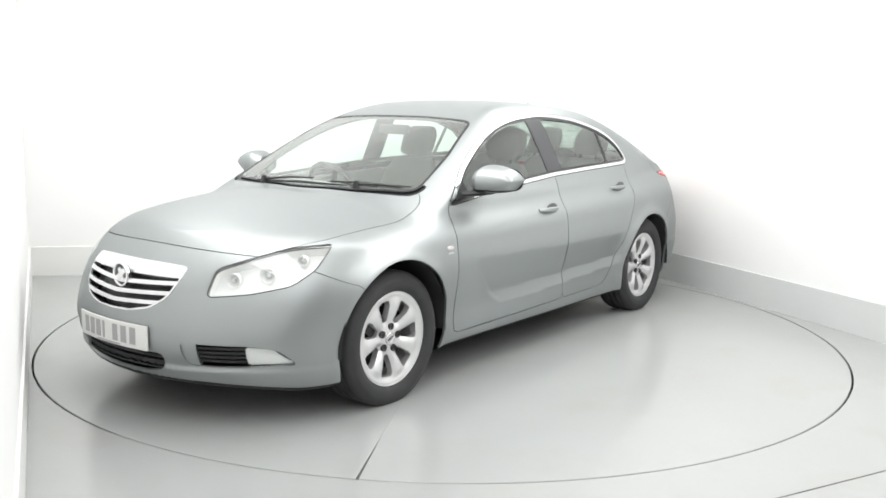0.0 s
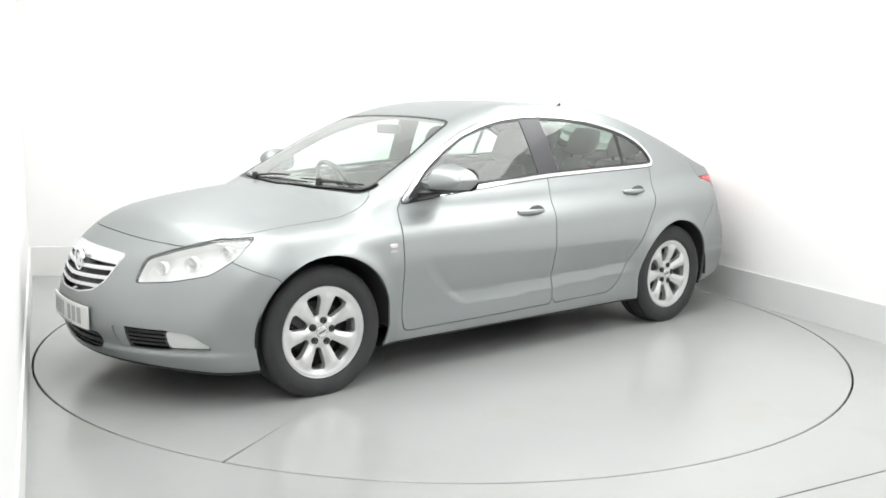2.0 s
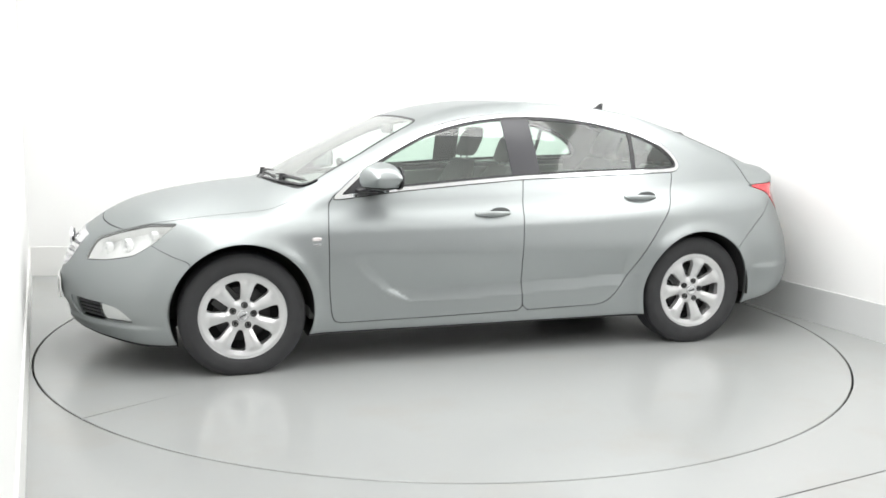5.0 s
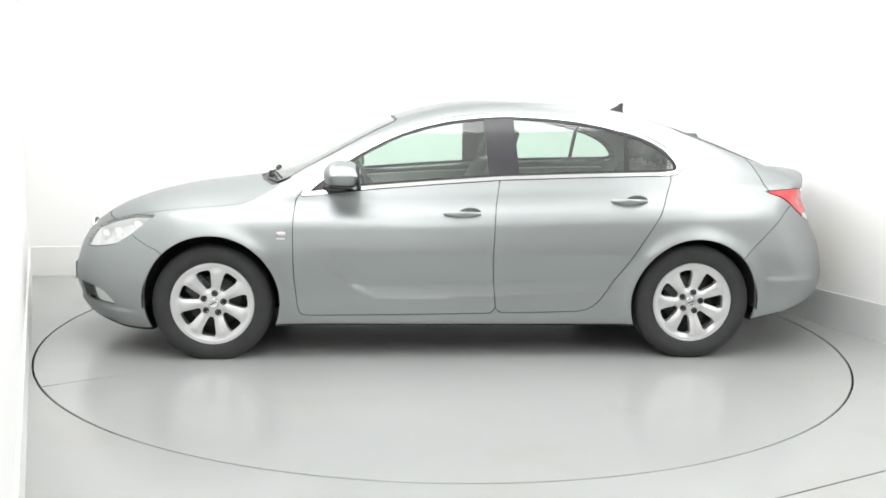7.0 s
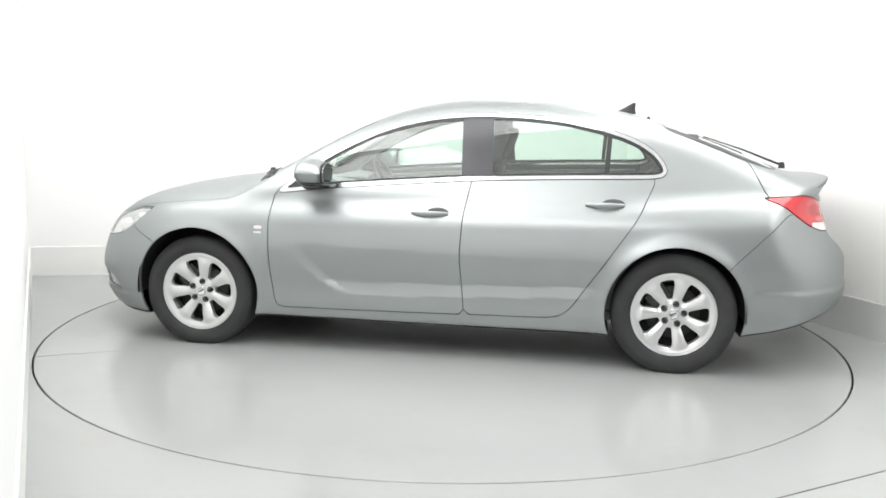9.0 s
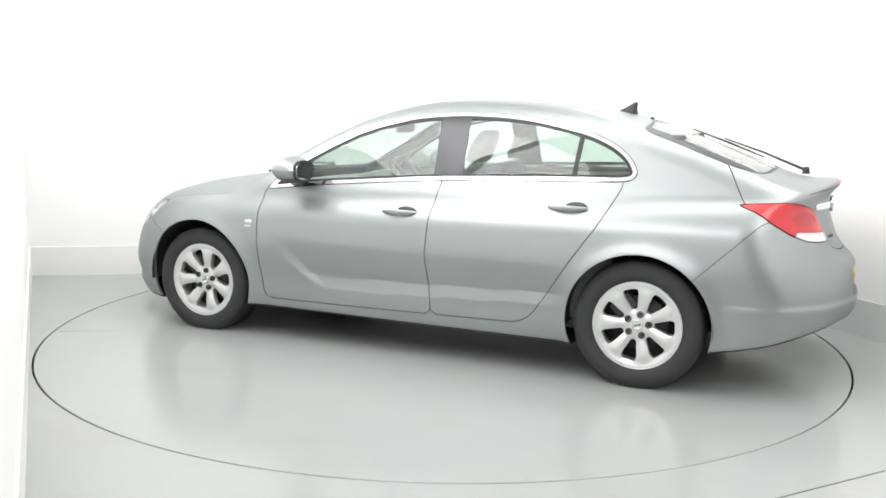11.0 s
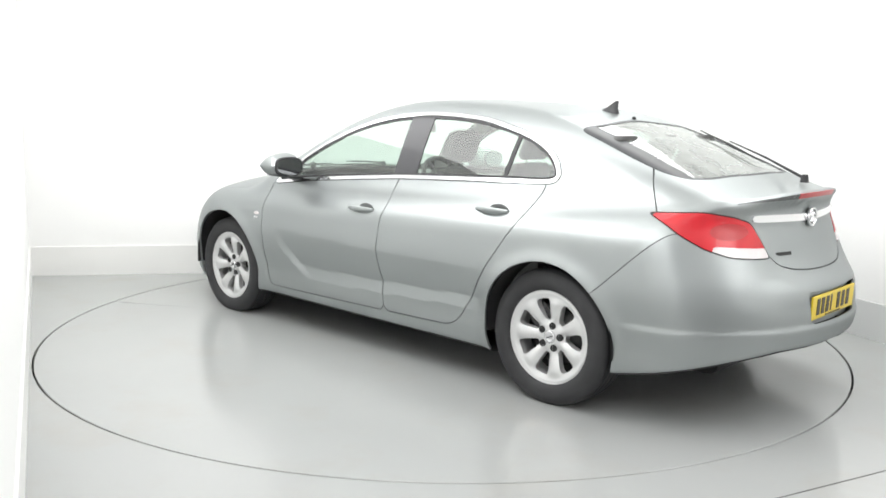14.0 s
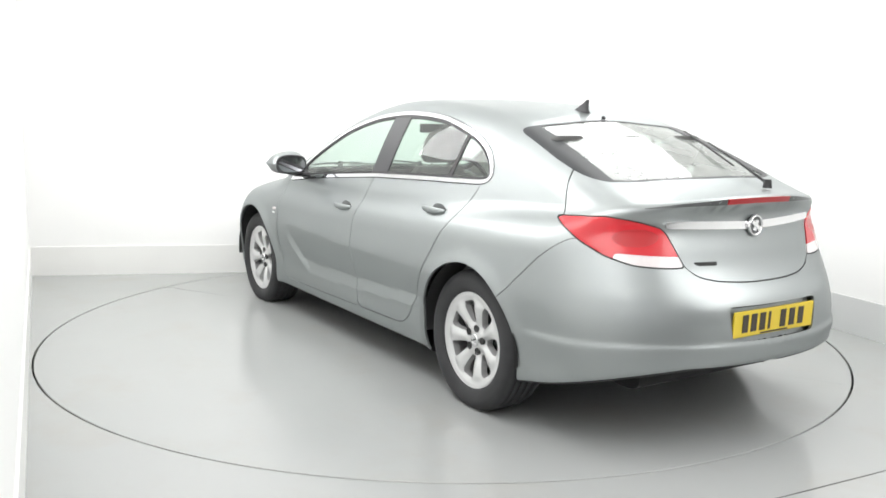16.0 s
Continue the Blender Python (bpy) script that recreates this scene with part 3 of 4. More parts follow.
def whole(name, shell, material, parent, label="", rim=0.012):
    s = shell.rim(rim) if rim else shell
    return s.plus(s.mirrored()).object(name, material, parent, label)


def panel(pool, field, width=0.0026):
    """A panel, the joint around it and the rest."""
    inner, rest = pool.split(raised(field, width))
    joint, rest = rest.split(raised(field, -width))
    return inner, joint, rest


def build_body(car):
    v, t = body_grid()
    pool = Shell(v, body_normals(v), t)

    def add_joint(j):
        for piece in j.moved(-0.007).pieces():
            both("panel_joint", piece, GAP, car, "dark shut line between panels", 0.0)

    # wheel arches
    for cx in (1.3685, -1.3685):
        _, pool = pool.split(only(lambda q, cx=cx: np.hypot(q[:, 0] - cx, q[:, 2] - 0.335) - 0.372, lambda q: np.abs(q[:, 1]) > 0.35))
    under, pool = pool.split(lambda q: np.maximum(body_normals(q)[:, 2] + 0.6, q[:, 2] - 0.5))
    whole("underbody", under, UNDER, car, "dark underbody", 0.0)
    # side windows: chrome frame, black pillars and edges, panes
    dlo = only(poly_field(DLO, side_c), SIDE)
    opening, pool = pool.split(dlo)
    line, pool = pool.split(raised(dlo, -0.0045))
    both("panel_joint", line.moved(-0.006), GAP, car, "dark line round the window frame", 0.0)
    glazing, chrome = opening.split(raised(dlo, 0.019))
    c1, c2 = both("window_chrome", chrome.moved(0.004), CHROME, car, "bright chrome window surround", 0.012)
    seal, panes = glazing.split(lambda q: -0.014 - dlo(q) - 0.019)
    pillar, panes = panes.split(lambda q: np.abs(q[:, 0] + 0.252 + (1.2 - q[:, 2]) * 0.06) - 0.088 - (q[:, 2] < 0) * 1.0)
    divider, panes = panes.split(lambda q: np.abs(q[:, 0] + 0.985 + (q[:, 2] - 1.2) * 0.06) - 0.013)
    mirror_sail, panes = panes.split(lambda q: 0.70 - q[:, 0] + (q[:, 2] - 0.98) * 0.25)
    both("window_seal", seal.plus(divider).plus(mirror_sail), BLACK_TRIM, car, "black rubber window seal", 0.01)
    both("pillar_cover", pillar, PILLAR, car, "gloss black pillar cover", 0.01)
    fr, rest = panes.split(lambda q: -0.2 - q[:, 0])
    rr, quarter = rest.split(lambda q: -0.975 - q[:, 0])
    glass = {}
    for nm, s in (("front_side_window", fr), ("rear_side_window", rr), ("quarter_window", quarter)):
        glass[nm] = both(nm, s.moved(-0.004), GLASS, car, "", 0.004)
        for o in glass[nm]:
            o.visible_shadow = False
    # windscreen
    ws = only(poly_field(WINDSHIELD, top_c), lambda q: (q[:, 2] > 0.9) & (q[:, 0] > 0.1))
    scr, pool = pool.split(ws)
    pane, edge = scr.split(raised(ws, 0.014))
    whole("windscreen", pane.moved(-0.003), GLASS_FRONT, car, "raked clear windscreen").visible_shadow = False
    whole("windscreen_seal", edge, BLACK_TRIM, car, "black windscreen seal")
    cowl, pool = pool.split(only(poly_field(COWL, top_c), lambda q: (q[:, 2] > 0.85) & (q[:, 0] > 0.6)))
    whole("windscreen_cowl", cowl.moved(-0.012), BLACK_TRIM, car, "black plastic cowl under the windscreen")
    # rear window
    rg = only(poly_field(REAR_GLASS, top_c), lambda q: (q[:, 2] > 1.0) & (q[:, 0] < -1.1))
    scr, pool = pool.split(rg)
    pane, edge = scr.split(lambda q: np.maximum(rg(q) + 0.018, np.abs(q[:, 1]) - 0.50 + 0.10 * (q[:, 0] + 1.9)))
    whole("rear_window", pane.moved(-0.003), GLASS_REAR, car, "sloping clear rear window").visible_shadow = False
    whole("rear_window_border", edge, FRIT, car, "black border of the rear window")
    # head lamps
    hl = only(poly_field(HEADLIGHT, front_corner_c, 2, 0.014), FRONT)
    lamp, pool = pool.split(hl)
    lens, edge = lamp.split(raised(hl, 0.005))
    both("headlight_seal", edge.moved(-0.004), BLACK_TRIM, car, "", 0.012)
    for o in both("headlight_lens", lens, LENS, car, "clear headlamp lens", 0.004):
        o.visible_shadow = False
    both("headlight_housing", lens.moved(-0.06), LAMP_SILVER, car, "bright silver headlamp reflector", 0.0)
    both("headlight_bezel", lens.moved(-0.003).walls(0.06), LAMP_SILVER, car, "bright inner wall of the headlamp", 0.0)
    # tail lamps
    tl = only(poly_field(TAILLIGHT, rear_corner_c, 2, 0.014), lambda q: (q[:, 0] < -1.5) & (q[:, 2] > 0.7))
    lamp, pool = pool.split(tl)
    lens, edge = lamp.split(raised(tl, 0.006))
    both("taillight_seal", edge.moved(-0.006), GAP, car, "", 0.012)
    white, red = lens.split(lambda q: np.maximum(q[:, 2] - 0.832 + (rear_corner_c(q)[:, 0] - 1.1) * 0.06, 1.0 - rear_corner_c(q)[:, 0]))
    dark, red = red.split(lambda q: np.hypot((rear_corner_c(q)[:, 0] - 1.085) / 2.6, q[:, 2] - 0.898) - 0.036)
    both("taillight", red.moved(0.003), RED_LENS, car, "red tail lamp lens")
    both("brake_lamp_glow", dark.moved(0.002), RED_DARK, car, "darker red lamp bowl", 0.004)
    both("reversing_lamp", white.moved(0.002), WHITE_LENS, car, "clear reversing lamp lens")
    # grille
    gr = only(poly_field(GRILLE, front_c, 2, 0.015), lambda q: q[:, 0] > 1.9)
    face, pool = pool.split(gr)
    inner, ring = face.refined(2).split(raised(gr, 0.008))
    whole("grille_surround", ring.moved(0.002), CHROME_SOFT, car, "satin chrome grille surround")
    whole("grille_mesh", inner.moved(-0.045), BLACK_TRIM, car, "black grille opening")
    top, rest = inner.split(lambda q: 0.652 - q[:, 2])
    whole("grille_top_bar", top.moved(0.004), CHROME_SOFT, car, "broad satin chrome grille bar", 0.03)
    for zc in (0.616, 0.574, 0.534):
        bar, rest = rest.split(lambda q, zc=zc: np.abs(q[:, 2] - zc - 0.05 * np.abs(q[:, 1])) - 0.0085)
        whole("grille_bar", bar.moved(0.002), CHROME_SOFT, car, "thin satin chrome grille bar", 0.03)
    # lower intake with its slats
    it = only(poly_field(INTAKE, front_c, 2, 0.015), lambda q: q[:, 0] > 1.9)
    face, pool = pool.split(it)
    face = face.refined(2)
    whole("lower_intake", face.moved(-0.05), BLACK_TRIM, car, "black lower intake")
    for zc in (0.303, 0.277, 0.251):
        bar, face = face.split(lambda q, zc=zc: np.abs(q[:, 2] - zc) - 0.007)
        whole("intake_slat", bar.moved(-0.014), BLACK_TRIM, car, "", 0.03)
    # fog lamp bays
    fg = only(poly_field(FOG_BAY, front_c, 2, 0.015), lambda q: q[:, 0] > 1.7)
    face, pool = pool.split(fg)
    face = face.refined(2)
    both("fog_bay", face.moved(-0.05), BLACK_TRIM, car, "black fog lamp recess", 0.0)
    lens, rest = face.split(only(poly_field([(0.648, 0.376), (0.735, 0.362), (0.785, 0.292), (0.645, 0.288)], front_c, 1, 0.008), lambda q: q[:, 0] > 1.7))
    for o in both("fog_lamp_lens", lens.moved(-0.008), LENS, car, "clear fog lamp lens", 0.006):
        o.visible_shadow = False
    both("fog_lamp", lens.moved(-0.018), LAMP_SILVER, car, "silver fog lamp reflector", 0.0)
    blank, rest = rest.split(lambda q: np.abs(q[:, 1]) - 0.47)
    both("fog_bay_end", blank.moved(-0.006), PAINT, car, "painted inner end of the fog lamp recess", 0.02)
    rest, _ = rest.split(lambda q: np.abs(q[:, 1]) - 0.655)
    for zc in (0.366, 0.345, 0.324, 0.303):
        bar, rest = rest.split(lambda q, zc=zc: np.abs(q[:, 2] - zc) - 0.006)
        both("fog_slat", bar.moved(-0.014), BLACK_TRIM, car, "", 0.03)
    # panels
    hood_f = poly_field(HOOD, top_c)
    hood, j, pool = panel(pool, lambda q: np.where(q[:, 0] > 0.9, np.maximum(hood_f(q), (0.772 - 0.055 * q[:, 1] ** 2 - q[:, 2]) * 1.0), 1.0), 0.0016)
    add_joint(j)
    whole("bonnet", hood, PAINT, car, "silver bonnet with soft crease")
    door, j, pool = panel(pool, only(poly_field(DOOR_F, side_c, 1), SIDE))
    add_joint(j)
    doors = {"front": both("front_door", door, PAINT, car, "silver front door with hollowed lower panel")}
    door, j, pool = panel(pool, only(poly_field(DOOR_R, side_c, 1), SIDE))
    add_joint(j)
    doors["rear"] = both("rear_door", door, PAINT, car, "silver rear door with hollowed lower panel")
    low = curve(HATCH_LOW)
    gate_f = poly_field(TAILGATE, side_c, 1)
    gate, j, pool = panel(pool, lambda q: np.maximum(gate_f(q), (low(np.abs(q[:, 1])) - q[:, 2]) * 0.9))
    add_joint(j)
    for nm, d in (("front_side_window", "front"), ("rear_side_window", "rear"), ("quarter_window", "rear")):
        for o, owner in zip(glass[nm], doors[d]):
            o.parent = owner
    bump, j, pool = panel(pool, poly_field(BUMPER_F, side_c), 0.0016)
    add_joint(j)
    whole("front_bumper", bump, PAINT, car, "silver front bumper")
    # recess for the rear number plate is cut before the bumper is taken off
    recess, pool = pool.split(only(poly_field([(-0.2, 0.625), (0.285, 0.625), (0.262, 0.478), (-0.2, 0.478)], front_c, 1, 0.012), lambda q: q[:, 0] < -2.0))
    whole("plate_recess", recess.moved(-0.032), PAINT, car, "recess for the rear number plate", 0.0)
    skirt, pool = pool.split(lambda q: np.maximum(q[:, 2] - 0.375 + 0.5 * np.abs(q[:, 1]) ** 3, q[:, 0] + 2.08))
    whole("rear_valance", skirt.moved(-0.015), BLACK_TRIM, car, "black lower edge of the rear bumper")
    bump, j, pool = panel(pool, poly_field(BUMPER_R, side_c), 0.0018)
    add_joint(j)
    whole("rear_bumper", bump, PAINT, car, "silver rear bumper")
    # brake light in the spoiler, chrome strip and the rest of the tail gate
    gate = gate.refined()
    strip, gate = gate.split(only(lambda q: np.abs(q[:, 2] - 0.938 - 0.03 * np.abs(q[:, 1])) - 0.017 * np.clip((0.56 - np.abs(q[:, 1])) / 0.2 + 0.35, 0.3, 1), lambda q: (q[:, 0] < -1.95) & (np.abs(q[:, 1]) < 0.47)))
    whole("tailgate_strip", strip.moved(0.010), CHROME, car, "bright chrome strip across the tailgate", 0.02)
    whole("tailgate", gate, PAINT, car, "silver tailgate with a spoiler lip")
    roof, pool = pool.split(lambda q: np.maximum(1.29 - q[:, 2], np.abs(q[:, 1]) - 0.50))
    whole("roof", roof, PAINT, car, "silver curved roof")
    whole("headliner", roof.moved(-0.03), LINER, car, "pale fabric headliner", 0.0)
    whole("body_shell", pool, PAINT, car, "silver wings, pillars and sills")
    inner, _ = pool.split(lambda q: np.abs(q[:, 0] + 0.2) - 1.55)
    inner, _ = inner.split(lambda q: 0.95 - q[:, 2])
    whole("pillar_lining", inner.moved(-0.03), LINER, car, "pale pillar lining", 0.0)
    return doors



car = tagged(new("car"), "silver-green five-door hatchback saloon parked on the turntable", "car")
DOORS = build_body(car)

# ---------------------------------------------------------------- wheels
def rim_shell():
    """The alloy face: a dished disc with seven openings between its spokes."""
    nr, na = 40, 224
    rr = np.linspace(0.0, 0.2245, nr)
    aa = np.linspace(0, 2 * np.pi, na, endpoint=False)
    prof = curve([(0.0, 0.072), (0.03, 0.072), (0.06, 0.070), (0.085, 0.066), (0.12, 0.073), (0.16, 0.080), (0.195, 0.083), (0.208, 0.086), (0.218, 0.090), (0.226, 0.088)])
    r, a = np.meshgrid(rr, aa, indexing="ij")
    crown = 0.010 * np.cos(7 * (a - np.pi / 2)) * np.clip((r - 0.05) / 0.05, 0, 1) * np.clip((0.205 - r) / 0.03, 0, 1)
    y = prof(r) + crown
    v = np.stack([r * np.cos(a), y, r * np.sin(a)], -1)
    dx = np.roll(v, -1, 1) - np.roll(v, 1, 1)
    dr = np.gradient(v, axis=0)
    n = np.cross(dx, dr)
    n[0] = (0, 1, 0)
    n /= np.maximum(np.linalg.norm(n, axis=-1, keepdims=True), 1e-9)
    n *= np.sign(n[..., 1:2] + 1e-9)
    idx = np.arange(nr * na).reshape(nr, na)
    q = np.roll(idx, -1, 1)
    t = np.concatenate([np.stack([idx[:-1].ravel(), q[1:].ravel(), idx[1:].ravel()], 1), np.stack([idx[:-1].ravel(), q[:-1].ravel(), q[1:].ravel()], 1)])
    s = Shell(v.reshape(-1, 3), n.reshape(-1, 3), t)

    def window(p):
        r = np.hypot(p[:, 0], p[:, 2])
        a = np.arctan2(p[:, 2], p[:, 0]) - np.pi / 2
        k = np.abs((a * 7 / (2 * np.pi)) % 1.0 - 0.5) * 2 * np.pi / 7          # 0 in the middle of an opening
        half = 0.014 + 0.025 * np.clip((r - 0.085) / 0.08, 0, 1)
        return smax(k * r - half, np.maximum(0.082 - r, r - 0.190), 0.012)
    openings, face = s.split(window)
    return face


def lug_holes():
    return [(0.057 * math.cos(radians(90 + 72 * k)), 0.057 * math.sin(radians(90 + 72 * k))) for k in range(5)]


def build_wheel(parent, m, big, high):
    """A wheel with a tyre of outer radius big, pressed flat where it stands, high below its hub."""
    vs, fs = rim_shell().solid(0.035)
    wheel = mesh_object("wheel", vs, fs, ALLOY, parent, "silver seven-spoke alloy wheel")
    wheel.data.set_sharp_from_angle(angle=radians(40))
    wheel.matrix_basis = m
    vs, fs = lathe([(0.2248, 0.0875), (0.2305, 0.0945), (0.229, 0.085), (0.220, 0.060), (0.212, -0.02), (0.205, -0.09)], 96)
    mesh_object("rim_barrel", vs, [f[::-1] for f in fs], ALLOY, wheel)
    # tyre with tread grooves
    prof = [(0.226, -0.10), (0.255, -0.113), (0.285, -0.114), (0.312, -0.108), (0.328, -0.096), (0.336, -0.080)]
    for g in (-0.055, -0.02, 0.02, 0.055):
        prof += [(0.338, g - 0.006), (0.331, g - 0.004), (0.331, g + 0.004), (0.338, g + 0.006)]
    prof += [(0.336, 0.080), (0.330, 0.094), (0.318, 0.106), (0.300, 0.112), (0.297, 0.1135), (0.285, 0.1145), (0.268, 0.1135), (0.250, 0.109), (0.236, 0.100), (0.2318, 0.094), (0.2318, 0.080)]
    squash = (big - 0.2318) / (0.338 - 0.2318)
    vs, fs = lathe([(0.2318 + (r - 0.2318) * squash, h) for r, h in prof], 120)
    down = m.to_3x3().inverted() @ Vector((0, 0, -1))
    vs = [tuple(p - down * max(0.0, p.dot(down) - high)) for p in map(Vector, vs)]
    mesh_object("tyre", vs, [f[::-1] for f in fs], RUBBER, wheel, "black road tyre")
    vs, fs = lathe([(0.0001, 0.022), (0.06, 0.022), (0.062, 0.018), (0.145, 0.018), (0.148, 0.012), (0.148, -0.005), (0.0001, -0.005)], 64)
    mesh_object("brake_disc", vs, [f[::-1] for f in fs], DARK_METAL, wheel, "dull steel brake disc")
    vs, fs = lathe([(0.205, -0.03), (0.0001, -0.03)], 48)
    mesh_object("brake_backing", vs, [f[::-1] for f in fs], UNDER, wheel, "dark brake backing plate")
    bm = bmesh.new()
    box(bm, (0.075, -0.01, -0.065), (0.165, 0.045, 0.065), pose(0, 0, 0, 0, -35, 0), 0.012)
    part("brake_caliper", bm, DARK_METAL, wheel, "grey brake caliper", True)
    vs, fs = lathe([(0.031, 0.068), (0.031, 0.077), (0.027, 0.081), (0.022, 0.079), (0.0001, 0.079)], 40)
    mesh_object("hub_cap", vs, [f[::-1] for f in fs], CHROME_SOFT, wheel, "round metal hub cap")
    bm = bmesh.new()
    box(bm, (-0.018, 0.078, -0.003), (0.018, 0.082, 0.003), pose(0, 0, 0, 0, 35, 0), 0.001)
    part("hub_badge", bm, DARK_METAL, wheel, "plain dark badge stroke")
    vs, fs = lathe([(0.0175, 0.064), (0.0175, 0.0765), (0.0125, 0.0775), (0.0115, 0.070)], 20)
    hs, hf = lathe([(0.0108, 0.066), (0.0108, 0.0735), (0.009, 0.075), (0.0001, 0.075)], 6)
    for x, z in lug_holes():
        o = mesh_object("bolt_hole", vs, [f[::-1] for f in fs], DARK_METAL, wheel)
        o.location = (x, 0.0, z)
        o = mesh_object("wheel_bolt", hs, [f[::-1] for f in hf], DARK_METAL, wheel, smooth=False)
        o.location = (x, 0.0, z)
    return wheel


def build_arch_liner(parent, cx, sy):
    n = 40
    vs, fs = [], []
    for k in range(n + 1):
        a = radians(-6 + 192 * k / n)
        for yy, rad in ((0.90, 0.378), (0.62, 0.385), (0.50, 0.37), (0.50, 0.05)):
            vs.append((cx + rad * math.cos(a), yy * sy, 0.335 + rad * math.sin(a)))
    for k in range(n):
        for i in range(3):
            a = k * 4 + i
            fs.append((a, a + 1, a + 5, a + 4))
    return mesh_object("wheel_arch_liner", vs, fs, UNDER, parent, "black wheel arch liner")


WHEEL_AT = [(1.3685, 0.775, 9, 0.332, 0.316), (-1.3685, 0.775, 12, 0.338, 0.329), (1.3685, -0.775, 30, 0.332, 0.316), (-1.3685, -0.775, 9, 0.338, 0.329)]
for wx, wy, spin, big, high in WHEEL_AT:
    build_wheel(car, pose(wx, wy, high, 0, -spin, 0) if wy > 0 else pose(wx, wy, high, 0, 0, 180) @ pose(0, 0, 0, 0, spin, 0), big, high)
    build_arch_liner(car, wx, 1 if wy > 0 else -1)

# ---------------------------------------------------------------- parts on the body
def surface_y(x, z):
    """How far the left flank stands out at x, z."""
    lo, hi = 0.3, 1.2
    for _ in range(30):
        m = (lo + hi) / 2
        lo, hi = (lo, m) if body_field(np.array([x, m, z])) > 0 else (m, hi)
    return lo


def surface_x(y, z, sign):
    lo, hi = 1.2, 3.0
    for _ in range(30):
        m = (lo + hi) / 2
        lo, hi = (lo, m) if body_field(np.array([m * sign, y, z])) > 0 else (m, hi)
    return lo * sign


def surface_z(x, y):
    lo, hi = 0.5, 1.7
    for _ in range(30):
        m = (lo + hi) / 2
        lo, hi = (lo, m) if body_field(np.array([x, y, m])) > 0 else (m, hi)
    return lo


def blob(bm, sections, n=20, power=2.4):
    """A closed form through rounded sections: (centre, half width vector, half height vector)."""
    rings = []
    for c, u, w in sections:
        c, u, w = Vector(c), Vector(u), Vector(w)
        ring = []
        for k in range(n):
            a = 2 * math.pi * k / n
            ca, sa = math.cos(a), math.sin(a)
            ring.append(bm.verts.new(c + u * math.copysign(abs(ca) ** (2 / power), ca) + w * math.copysign(abs(sa) ** (2 / power), sa)))
        rings.append(ring)
    for r0, r1 in zip(rings, rings[1:]):
        for k in range(n):
            bm.faces.new((r0[k], r0[(k + 1) % n], r1[(k + 1) % n], r1[k]))
    bm.faces.new(rings[0][::-1]), bm.faces.new(rings[-1])
    bmesh.ops.recalc_face_normals(bm, faces=bm.faces)
    return bm


def tube(bm, pts, r, n=10):
    pts = [Vector(p) for p in pts]
    rings = []
    for i, p in enumerate(pts):
        d = (pts[min(i + 1, len(pts) - 1)] - pts[max(i - 1, 0)]).normalized()
        u = d.orthogonal().normalized()
        w = d.cross(u)
        rr = r[i] if isinstance(r, (list, tuple)) else r
        rings.append([bm.verts.new(p + (u * math.cos(2 * math.pi * k / n) + w * math.sin(2 * math.pi * k / n)) * rr) for k in range(n)])
    for i in range(1, len(rings)):
        a = rings[i - 1]
        b = rings[i]
        s = min(range(n), key=lambda j: (a[0].co - b[j].co).length)
        b = b[s:] + b[:s]
        rings[i] = b
        for k in range(n):
            bm.faces.new((a[k], a[(k + 1) % n], b[(k + 1) % n], b[k]))
    bm.faces.new(rings[0][::-1]), bm.faces.new(rings[-1])
    bmesh.ops.recalc_face_normals(bm, faces=bm.faces)
    return bm


